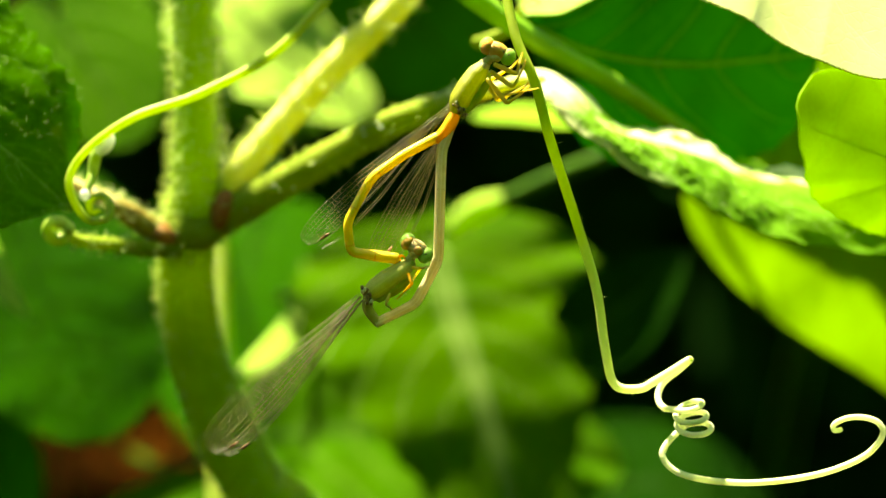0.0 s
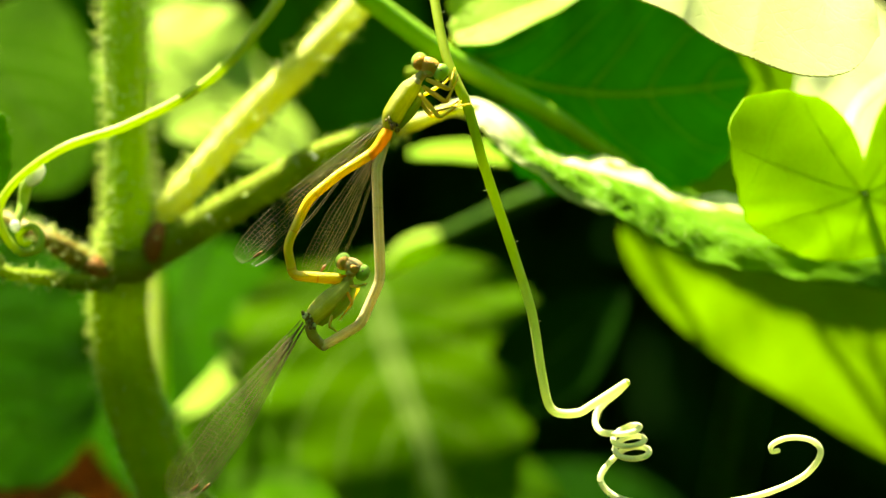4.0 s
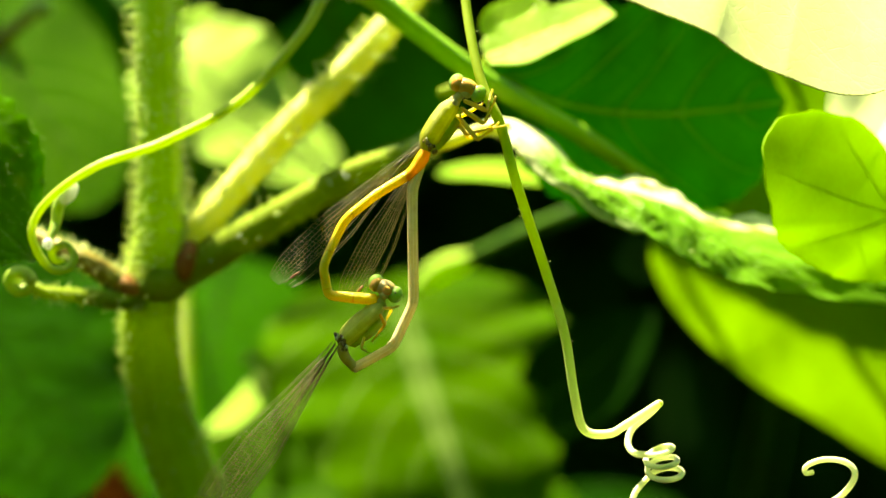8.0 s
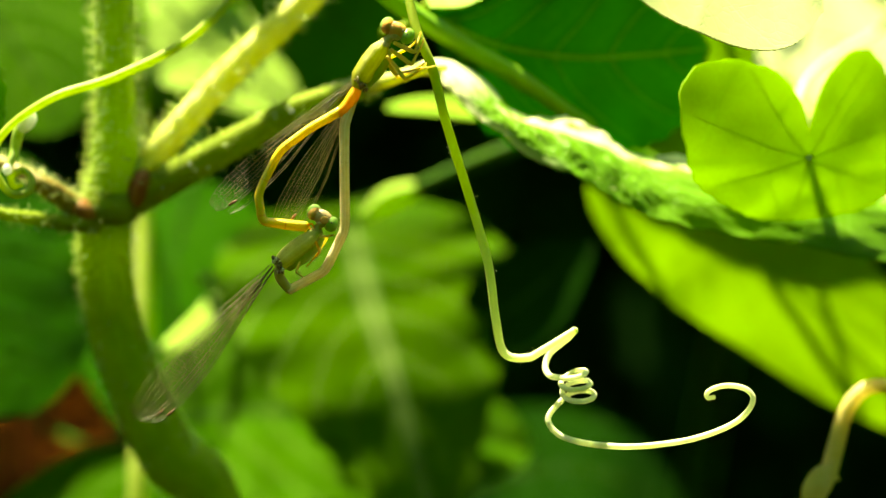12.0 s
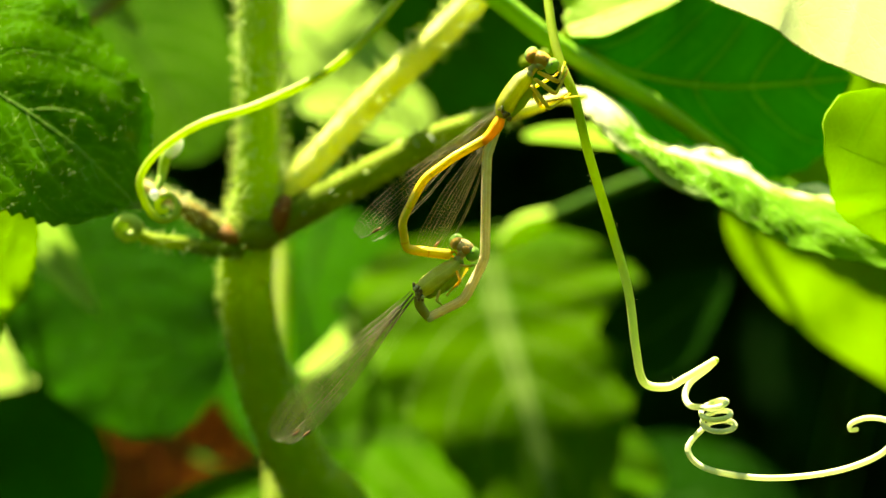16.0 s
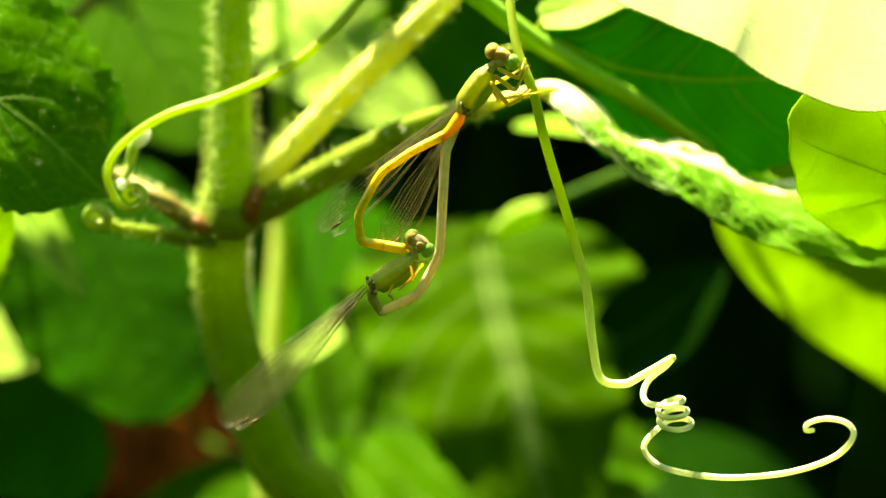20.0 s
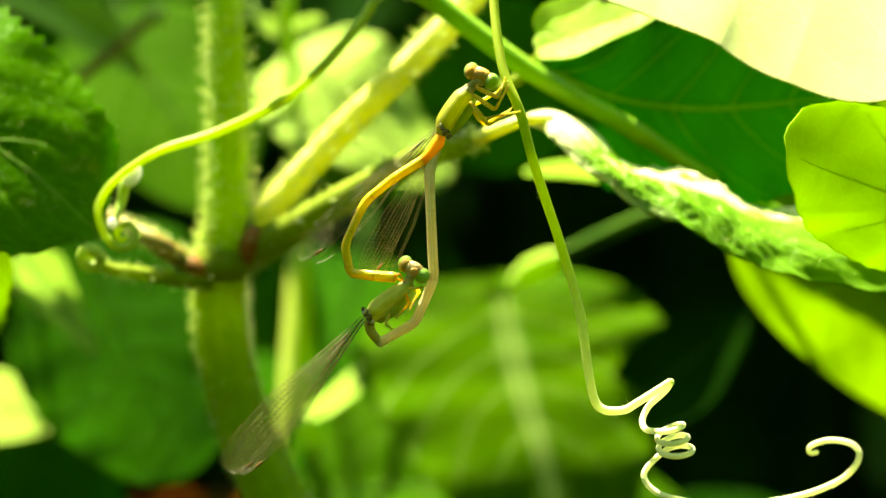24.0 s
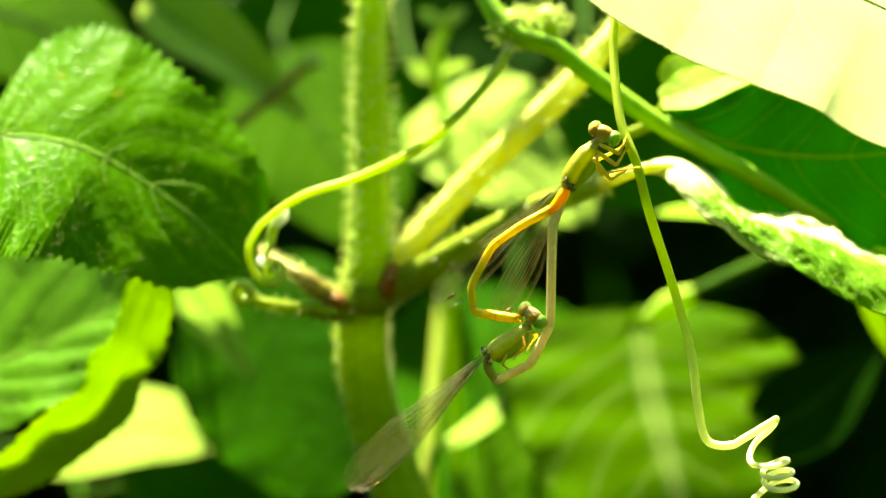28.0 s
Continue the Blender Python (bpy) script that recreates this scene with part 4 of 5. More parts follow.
# ---- broad-leaved plants ----
def stalk_to_ground(pl, base, way, material, r=0.0009):
    b, w = Vector(base), Vector(way)
    ln = spline([b, b + w * 0.02, b + w * 0.06 + Vector((0, 0.06, 0)), (b.x + w.x * 0.10, b.y + 0.26, 0.12), (b.x + w.x * 0.10, b.y + 0.32, -0.006)], 36)
    part("stalk", tube(ln, [r * 0.8, r * 0.8, r * 0.7, r], 8), material, pl)


def leaf_plant(mid, normal, width, material, label, way=(0, 1, 0.1), stalk=STALK, vein=None, name="undergrowth_plant", group="leaves behind the stem", hairs=0, **kw):
    b = Vector(mid[0])
    w = Vector(way)
    pl = thing(name, (b.x + w.x * 0.10, b.y + 0.32, 0.0), label, "plant", group)
    bl = leaf(pl, mid, normal, width, material, vein or stalk, **kw)
    if hairs:
        leaf_hairs(bl, hairs, 0.0007, 5)
    stalk_to_ground(pl, b, way, stalk)
    return pl


def left_leaves():
    # serrated leaf beside the spiral
    mid = [(-0.0710, 0.0160, 0.2492), (-0.0642, 0.0165, 0.2486), (-0.0585, 0.0170, 0.2472), (-0.0527, 0.0185, 0.2442), (-0.0425, 0.0205, 0.2370), (-0.0331, 0.0230, 0.2275)]
    leaf_plant(mid, (-0.05, -0.76, 0.65), 0.0400, LEAF_LEFT, "green serrated leaf with sunken veins and a glossy sheen", way=(-0.9, 0.3, 0.1), name="serrated_leaf_plant", group="leaves beside the spiral", vein=LEAF_VEIN, profile=lambda u: curve_list([0.0, 0.74, 0.95, 1.0, 0.98, 0.93, 0.85, 0.75, 0.63, 0.46, 0.0], u), lobe=0.08, left=1.18, right=1.10, teeth=30, tooth=0.075, fold=0.07, curl=0.05, ripple=0.008, quilt=0.00024, nu=220, nv=44, veins=6, slant=2.6, show_veins=True, rib=0.00032, rib_lift=0.00016, seed=1, jag=0.04, hairs=2600)
    # folded leaf below it
    mid = [(-0.1040, 0.0420, 0.2040), (-0.0904, 0.0410, 0.2085), (-0.0760, 0.0400, 0.2140), (-0.0600, 0.0395, 0.2215), (-0.0520, 0.0390, 0.2270)]
    pl = leaf_plant(mid, (0.1, -0.85, 0.50), 0.046, LEAF_UNDER, "dark green leaf with a bright folded margin", way=(-0.9, 0.4, 0.1), name="folded_leaf_plant", group="leaves beside the spiral", vein=LEAF_VEIN, profile=broad, teeth=18, tooth=0.05, fold=0.05, ripple=0.010, quilt=0.0003, nu=110, nv=30, veins=6, slant=2.6, seed=3, right=0.55, show_veins=True, rib=0.0003, hairs=900)
    strip = [(-0.0510, 0.0360, 0.2310), (-0.0528, 0.0340, 0.2253), (-0.0552, 0.0330, 0.2165), (-0.0585, 0.0330, 0.2102), (-0.0634, 0.0330, 0.2034), (-0.0740, 0.0330, 0.1957), (-0.0822, 0.0340, 0.1916), (-0.0933, 0.0350, 0.1867)]
    part("folded_margin", blade(strip, (0.20, -0.86, -0.36), 0.0078, profile=lambda u: 0.45 + 0.62 * min(1.0, 3.5 * u) + 0.12 * math.sin(3 * u), teeth=27, tooth=0.10, curl=0.10, ripple=0.02, nu=150, nv=14, quilt=0.0003, jag=0.35, seed=9, thick=0.0003), LEAF_MARGIN, pl, "bright yellow-green folded leaf margin")


left_leaves()


def undergrowth():
    K = dict(nu=44, nv=14)
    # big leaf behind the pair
    leaf_plant([(0.0237, 0.1090, 0.2139), (0.0263, 0.1010, 0.2004), (0.0316, 0.0920, 0.1824), (0.0390, 0.0840, 0.1543)], (0.1, -0.72, 0.67), 0.058, LEAF_RIBBED, "large mid-green serrated leaf, pale midrib widened by a painted sun streak", way=(0.2, 0.8, -0.2), vein=LEAF_RIBBED, profile=ovate, teeth=16, tooth=0.05, fold=0.08, ripple=0.01, lobe=0.05, quilt=0.0006, rib=0.0006, seed=11, **K)
    pb = thing("leaf_bud", (0.0307, 0.0950, 0.2185), "swollen petiole joint, sunlight put into its pale colour", "bud", "leaves behind the stem")
    # joint painted pale as lit, the rest of its petiole dark as shaded
    part("bud", tube(spline([(0.0258, 0.0950, 0.2154), (0.0290, 0.0950, 0.2181), (0.0320, 0.0940, 0.2196), (0.0353, 0.0900, 0.2213)], 20), [0.0011, 0.0021, 0.0022, 0.0012], 12), LEAF_PALE, pb)
    part("petiole", tube(spline([(0.0349, 0.0900, 0.2211), (0.0443, 0.0860, 0.2257), (0.0535, 0.0820, 0.2296), (0.0695, 0.0880, 0.2342), (0.0818, 0.1000, 0.2399)], 30), [0.0013, 0.0016, 0.0016, 0.0014], 10), STALK, pb)
    # broad leaf below the large one
    leaf_plant([(-0.0175, 0.1280, 0.1682), (0.0033, 0.1220, 0.1730), (0.0284, 0.1180, 0.1715), (0.0617, 0.1160, 0.1649)], (0, -0.86, 0.5), 0.042, LEAF_MID, "broad mid-green leaf low under the pair", way=(-0.5, 0.6, -0.3), profile=broad, ripple=0.015, fold=0.1, quilt=0.0005, seed=33, **K)
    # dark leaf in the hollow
    leaf_plant([(0.0459, 0.1000, 0.1918), (0.0553, 0.0980, 0.1982), (0.0625, 0.0970, 0.2043), (0.0694, 0.0970, 0.2100)], (0, -0.9, 0.4), 0.018, LEAF_DEEP, "small leaf in the hollow, shade put into its colour", way=(-0.6, 0.4, -0.5), profile=ovate, fold=0.2, seed=12, **K)
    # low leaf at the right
    leaf_plant([(0.0421, 0.1700, 0.1308), (0.0622, 0.1650, 0.1462), (0.0835, 0.1600, 0.1494), (0.1049, 0.1600, 0.1401)], (0, -0.8, 0.6), 0.034, LEAF_DEEP, "low leaf with its half shade put into the colour", way=(-0.5, 0.6, -0.4), profile=broad, seed=13, **K)
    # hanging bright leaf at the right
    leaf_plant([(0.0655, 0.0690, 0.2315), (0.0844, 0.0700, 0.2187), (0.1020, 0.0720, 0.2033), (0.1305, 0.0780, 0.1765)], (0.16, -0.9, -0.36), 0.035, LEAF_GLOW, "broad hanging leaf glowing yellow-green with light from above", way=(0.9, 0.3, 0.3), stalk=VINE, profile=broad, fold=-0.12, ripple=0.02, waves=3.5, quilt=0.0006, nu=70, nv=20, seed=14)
    # level leaf above it, hidden and added only to shade its upper part
    leaf_plant([(0.1280, 0.0880, 0.2740), (0.1020, 0.0850, 0.2710), (0.0780, 0.0835, 0.2690), (0.0480, 0.0820, 0.2670)], (0, -0.1, 1.0), 0.0145, LEAF_SHADE, "unseen level leaf added to shade the hanging leaf", way=(0.8, 0.5, 0.1), profile=broad, ripple=0.01, rib=0.0002, seed=37, **K)
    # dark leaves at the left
    leaf_plant([(-0.0567, 0.1070, 0.2242), (-0.0485, 0.1005, 0.2089), (-0.0406, 0.0945, 0.1948), (-0.0352, 0.0890, 0.1802)], (0, -1.0, 0.12), 0.043, LEAF_SHADE, "broad leaf, shade put into its dark green", way=(-0.2, 0.8, 0.3), profile=broad, ripple=0.003, rib=0.0002, seed=15, **K)
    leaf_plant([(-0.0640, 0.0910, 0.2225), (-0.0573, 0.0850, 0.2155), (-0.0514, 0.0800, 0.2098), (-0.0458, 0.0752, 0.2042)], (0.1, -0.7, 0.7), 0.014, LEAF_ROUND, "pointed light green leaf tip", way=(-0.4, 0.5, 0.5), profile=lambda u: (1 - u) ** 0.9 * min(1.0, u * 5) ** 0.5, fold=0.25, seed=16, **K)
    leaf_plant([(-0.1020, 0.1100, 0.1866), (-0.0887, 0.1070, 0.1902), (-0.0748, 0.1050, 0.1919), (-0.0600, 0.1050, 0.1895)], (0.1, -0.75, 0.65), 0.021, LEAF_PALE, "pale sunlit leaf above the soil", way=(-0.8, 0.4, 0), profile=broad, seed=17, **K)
    leaf_plant([(-0.0870, 0.1200, 0.1768), (-0.0755, 0.1180, 0.1749), (-0.0641, 0.1160, 0.1708), (-0.0518, 0.1150, 0.1596)], (0, -0.97, 0.20), 0.036, LEAF_SHADE, "low leaf beside bare soil, toned dark for shade", way=(-0.6, 0.5, -0.2), profile=broad, rib=0.0002, seed=18, **K)
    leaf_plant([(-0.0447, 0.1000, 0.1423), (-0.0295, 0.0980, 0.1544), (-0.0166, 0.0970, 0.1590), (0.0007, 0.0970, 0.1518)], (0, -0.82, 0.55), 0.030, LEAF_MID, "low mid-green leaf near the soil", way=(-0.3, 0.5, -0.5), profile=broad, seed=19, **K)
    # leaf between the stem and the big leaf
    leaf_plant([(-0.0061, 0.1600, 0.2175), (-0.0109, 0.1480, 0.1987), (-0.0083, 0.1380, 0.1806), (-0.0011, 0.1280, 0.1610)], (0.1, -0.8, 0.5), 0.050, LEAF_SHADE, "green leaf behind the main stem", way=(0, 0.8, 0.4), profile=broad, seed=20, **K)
    # bright blade and upright stalk
    cu = leaf_plant([(-0.0133, 0.081, 0.1917), (-0.0081, 0.088, 0.1941), (-0.0033, 0.095, 0.1977), (-0.0011, 0.101, 0.2013), (-0.0034, 0.1035, 0.203)], (0.0, -0.6, 0.8), 0.0046, LEAF_PALE, "pale curled leaf with a dry brown tip, lit by the sun", way=(-0.2, 0.5, -0.7), profile=lambda u: curve_list([0.15, 0.8, 1.0, 0.9, 0.55, 0.3], u), ripple=0.02, seed=21, **K)
    part("dry_tip", tube(spline([(-0.0034, 0.1035, 0.203), (-0.0046, 0.104, 0.2018)], 8), [0.0010, 0.0012, 0.0006], 8), RED_PETIOLE, cu, "dry brown leaf tip")
    sp = thing("upright_stalk", (-0.0163, 0.060, 0.0), "upright pale green stalk catching a streak of sun", "stalk", "leaves behind the stem")
    part("stalk", tube(spline([(-0.0163, 0.060, -0.004), (-0.0162, 0.0750, 0.1450), (-0.0160, 0.0900, 0.1850), (-0.0157, 0.1060, 0.2135), (-0.0155, 0.1200, 0.2350)], 30), [0.0016, 0.0016, 0.0016, 0.0013, 0.0009], 12), TENDRIL, sp)
    # pale leaves at the top
    leaf_plant([(-0.0188, 0.1260, 0.2598), (-0.0107, 0.1200, 0.2542), (-0.0028, 0.1180, 0.2465), (0.0141, 0.1180, 0.2344)], (-0.2, -0.6, 0.75), 0.031, LEAF_PALE, "leaf paled by sunlight put into its colour", way=(-0.4, 0.5, 0.5), profile=broad, ripple=0.02, seed=22, **K)
    leaf_plant([(0.0123, 0.1400, 0.2688), (0.0195, 0.1380, 0.2571), (0.0265, 0.1360, 0.2490), (0.0361, 0.1360, 0.2397)], (0, -0.95, 0.2), 0.040, LEAF_SHADE, "leaf behind the vine, its shade put into the colour", way=(-0.1, 0.8, 0.5), profile=broad, seed=23, **K)
    leaf_plant([(-0.0557, 0.1420, 0.2706), (-0.0492, 0.1350, 0.2577), (-0.0395, 0.1280, 0.2441), (-0.0311, 0.1210, 0.2295)], (-0.1, -0.75, 0.65), 0.038, LEAF_MID, "mid-green leaf behind the stem", way=(-0.2, 0.8, 0.4), profile=broad, seed=24, **K)
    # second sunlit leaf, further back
    leaf_plant([(0.1010, 0.1200, 0.2580), (0.1150, 0.1250, 0.2530), (0.1320, 0.1300, 0.2470), (0.1560, 0.1350, 0.2400)], (-0.1, -0.68, 0.72), 0.062, LEAF_BRIGHT, "leaf behind the young vine leaf, sunlight in its pale colour", way=(0.8, 0.5, 0.2), stalk=VINE, vein=LEAF_BRIGHT, profile=broad, ripple=0.012, seed=35, **K)
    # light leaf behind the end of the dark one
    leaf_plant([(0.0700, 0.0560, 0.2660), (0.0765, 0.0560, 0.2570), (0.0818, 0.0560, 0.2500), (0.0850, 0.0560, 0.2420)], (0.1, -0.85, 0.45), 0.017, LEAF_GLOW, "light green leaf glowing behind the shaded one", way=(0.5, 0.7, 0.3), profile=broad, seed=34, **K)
    # leaf seen edge-on below the crumpled one
    leaf_plant([(0.0500, 0.0760, 0.2354), (0.0420, 0.0770, 0.2362), (0.0350, 0.0780, 0.2367), (0.0277, 0.0784, 0.2362)], (0.0, -0.30, 0.95), 0.0095, LEAF_ROUND, "bright leaf seen edge-on", way=(0.9, 0.3, 0.0), profile=broad, seed=25, **K)
    # top left, seen late
    leaf_plant([(-0.1281, 0.1100, 0.2823), (-0.1125, 0.1080, 0.2784), (-0.0972, 0.1060, 0.2734), (-0.0787, 0.1040, 0.2639)], (-0.1, -0.84, 0.5), 0.032, LEAF_MID, "light yellow-green leaf in sun", way=(-0.6, 0.6, 0.3), profile=broad, seed=26, **K)
    fl = leaf_plant([(-0.0722, 0.0950, 0.2777), (-0.0628, 0.0940, 0.2708), (-0.0527, 0.0940, 0.2641), (-0.0404, 0.0940, 0.2536)], (-0.3, -0.65, 0.65), 0.017, LEAF_PALE, "folded light green leaf", way=(-0.4, 0.6, 0.5), profile=ovate, fold=0.5, seed=27, **K)
    part("twig", tube(spline([(-0.0630, 0.0940, 0.2486), (-0.0537, 0.0900, 0.2525), (-0.0470, 0.0890, 0.2573), (-0.0379, 0.0880, 0.2645)], 30), [0.0008, 0.0011, 0.0011, 0.0010], 10), RED_PETIOLE, fl, "thin brownish twig")
    part("knob", ball(Vector((-0.0377, 0.0880, 0.2645)), (0.0022, 0.002, 0.0018)), BUD, fl, "pale rounded knob")
    sh = thing("young_shoot", (-0.0151, 0.170, 0.0), "pale young shoot with small opening leaves", "shoot")
    part("stalk", tube(spline([(-0.0151, 0.170, -0.004), (-0.0159, 0.1180, 0.2400), (-0.0159, 0.1000, 0.2630), (-0.0143, 0.1000, 0.2707), (-0.0137, 0.1000, 0.2740)], 40), [0.0012, 0.0013, 0.0014, 0.0012, 0.0008], 8), LEAF_PALE, sh)
    for x, y in ((740, 20), (830, 15), (715, 120), (835, 120)):
        b = Vector((-0.0140, 0.1000, 0.2724)) if y < 60 else Vector((-0.0157, 0.1000, 0.2619))
        e = Vector((-0.0140, 0.1000, 0.2724)) + (Vector((-0.0029, 0.1000, 0.2722)) - Vector((-0.0140, 0.1000, 0.2724))) * ((x - 785) / 100) + Vector((0, -0.002, (45 - y) * 0.0001))
        leaf(sh, [b, b.lerp(e, 0.35), b.lerp(e, 0.7), e], (0.0, -0.7, 0.7), 0.0045, LEAF_PALE, LEAF_PALE, profile=long_ovate, nu=16, nv=6, rib=0.0002)
    leaf_plant([(-0.0754, 0.1700, 0.2802), (-0.0581, 0.1680, 0.2692), (-0.0469, 0.1660, 0.2502), (-0.0421, 0.1660, 0.2279)], (0, -0.95, 0.2), 0.050, LEAF_SHADE, "broad leaf behind, toned dark for shade", way=(-0.1, 0.8, 0.5), profile=broad, seed=28, **K)
    leaf_plant([(0.0094, 0.1500, 0.2405), (-0.0033, 0.1480, 0.2443), (-0.0120, 0.1460, 0.2508), (-0.0208, 0.1460, 0.2596)], (0, -0.85, 0.5), 0.034, LEAF_MID, "light green leaf behind the branch", way=(0.3, 0.8, 0.2), profile=broad, seed=29, **K)


undergrowth()


def dry_stalk():
    f = Vector((0.0821, 0.0140, 0.1715))
    sp = thing("curved_stalk", (f.x, 0.016, 0.0), "curved yellowish young stalk near the hanging leaf", "stalk")
    part("stalk", tube(spline([(f.x - 0.004, 0.018, -0.004), (f.x - 0.002, 0.016, 0.09), f, (0.0839, 0.0120, 0.1801), (0.0863, 0.0120, 0.1848), (0.0877, 0.0120, 0.1902), (0.0892, 0.0120, 0.1955), (0.0923, 0.0120, 0.1985), (0.0968, 0.0120, 0.1980), (0.1005, 0.0120, 0.1938)], 70), [0.0014, 0.0013, 0.0012, 0.0013, 0.0012, 0.0011, 0.0009], 12), DRY, sp)
    part("bract", blade([(0.0835, 0.0110, 0.1804), (0.0839, 0.0105, 0.1835), (0.0857, 0.0105, 0.1862), (0.0880, 0.0110, 0.1850)], (-0.2, -0.9, 0.3), 0.0035, profile=long_ovate, nu=16, nv=6), DRY, sp, "small pale bract on the stalk")


dry_stalk()


# ---- thicket around, unseen light-blocking leaves overhead ----
def thicket():
    rnd = random.Random(12)

    def mass(name, count, place, size, material, label):
        vs, fs = [], []
        for _ in range(count):
            c, nrm = place()
            nrm = Vector(nrm).normalized()
            t = nrm.orthogonal().normalized()
            t = Matrix.Rotation(rnd.uniform(0, 6.28), 3, nrm) @ t
            s = t.cross(nrm)
            L, w = size * rnd.uniform(0.6, 1.3), size * rnd.uniform(0.35, 0.6)
            i = len(vs)
            row = ((0, 0), (0.25, 0.8), (0.55, 1.0), (0.82, 0.6), (1.0, 0))
            for u, h in row:
                p = Vector(c) + t * (u - 0.4) * L - nrm * (u * u * 0.22 * L)
                vs += [p - s * h * w * 0.5 - nrm * h * 0.05 * L, p, p + s * h * w * 0.5 - nrm * h * 0.05 * L]
            for k in range(4):
                a = i + 3 * k
                fs += [(a, a + 1, a + 4, a + 3), (a + 1, a + 2, a + 5, a + 4)]
        me = bpy.data.meshes.new(name)
        me.from_pydata(vs, [], fs)
        me.materials.append(material)
        ob = new(name, me)
        return tagged(ob, label, "foliage", kind="stuff")

    def behind():
        x = rnd.uniform(-1.2, 1.2)
        y = rnd.uniform(1.0, 1.3) if x < 0.02 else rnd.uniform(0.6, 1.1)
        if -0.5 < x < 0.0:
            return (x, y + 0.15, rnd.uniform(0.0, 0.40)), (rnd.gauss(0, 0.4), -0.8, rnd.uniform(-0.2, 0.8))
        return (x, y, rnd.uniform(0.0, 0.75)), (rnd.gauss(0, 0.4), -0.8, rnd.uniform(-0.2, 0.8))

    def overhead():
        while True:
            x, y = rnd.uniform(-1.2, 1.2), rnd.uniform(0.27, 1.5)
            if x > -0.04 and y < 0.38:
                continue
            # gap left so that sun falls on the bare soil
            if not (-0.40 < x < -0.05 and 0.88 < y < 1.25):
                return (x, y, rnd.uniform(0.36, 0.50)), (rnd.gauss(0, 0.3), rnd.gauss(0, 0.3), 1)

    def overhead_near():
        x = rnd.choice((rnd.uniform(-0.12, -0.06), rnd.uniform(0.05, 0.6), rnd.uniform(0.05, 0.6), rnd.uniform(-0.6, -0.21)))
        return (x, rnd.uniform(0.33, 0.38) if x > 0.04 else rnd.uniform(0.255, 0.33), rnd.uniform(0.36, 0.46)), (rnd.gauss(0, 0.25), rnd.gauss(0, 0.25), 1)

    def overhead_low():
        return (rnd.uniform(-0.08, 0.03), rnd.uniform(0.26, 0.33), rnd.uniform(0.345, 0.37)), (rnd.gauss(0, 0.2), rnd.gauss(0, 0.2), 1)

    def overhead_stem():
        return (rnd.uniform(-0.085, -0.030), rnd.uniform(0.083, 0.120), rnd.uniform(0.355, 0.365)), (rnd.gauss(0, 0.15), rnd.gauss(0, 0.15), 1)

    def round_about():
        a = rnd.uniform(0, 2 * math.pi)
        r = rnd.uniform(1.1, 1.8)
        return (r * math.cos(a), 0.2 + r * math.sin(a), rnd.uniform(0, 0.6)), (-math.cos(a), -math.sin(a), rnd.uniform(-0.2, 0.8))

    mass("thicket", 8200, behind, 0.10, LEAF_DEEP, "dense leaves closing the view, shade put into their colour")
    # overhead leaves, all out of view, added only to block sun and sky
    mass("shade_canopy", 420, overhead_near, 0.075, LEAF_DEEP, "unseen leaves added close above to darken the hollow")
    mass("shade_canopy", 70, overhead_low, 0.07, LEAF_DEEP, "unseen low leaves added to shade what lies behind the pair")
    mass("shade_canopy", 6000, overhead, 0.09, LEAF_DEEP, "unseen overhead leaves added to keep the hollow dark")
    mass("shade_canopy", 110, overhead_stem, 0.022, LEAF_DEEP, "unseen small leaves added to shade the lower stem")

    def screen():
        x, z = rnd.uniform(-2.0, 2.0), rnd.uniform(0.0, 2.4)
        return (x, rnd.uniform(-1.5, -1.15), z), (rnd.gauss(0, 0.4), 0.9, rnd.uniform(-0.2, 0.6))

    # tall leaf screen behind the camera, added to cut the front fill light
    mass("added_leaf_screen", 3600, screen, 0.16, LEAF_SHADE, "unseen leaf screen added to cut light from the front")
    # leaf ring added to close off far ground and low sky
    mass("hedge", 6000, round_about, 0.10, LEAF_SHADE, "ring of leaves added all round, mostly out of view")


thicket()


# ---- damselflies ----
def wheel(x, y, d=0.0):
    """A point of the upright plane in which the mating pair hangs, by its two axes and the depth d."""
    return WHEEL_O + WHEEL_X * (x - 900) + WHEEL_Z * (300 - y) + Vector((0, d, 0))


WHEEL_O = Vector((0.0159, 0.0000, 0.2339))
WHEEL_X = (Vector((0.0235, 0.0000, 0.2339)) - WHEEL_O) / 100
WHEEL_Z = (Vector((0.0158, 0.0000, 0.2414)) - WHEEL_O) / 100
PXM = WHEEL_X.length


def rings_on(line, radii, places, parent, material, scale=1.06):
    """Dark or raised segment joints round an abdomen."""
    fr = frames_along(line)
    for s in places:
        i = min(int(s * (len(line) - 1)), len(line) - 2)
        r = lerp_list(radii, s) * scale
        d = fr[i][0]
        p = line[i]
        part("segment_ring", tube([p - d * 0.00012, p, p + d * 0.00012], [r * 0.96, r, r * 0.96], 14, caps=False), material, parent)


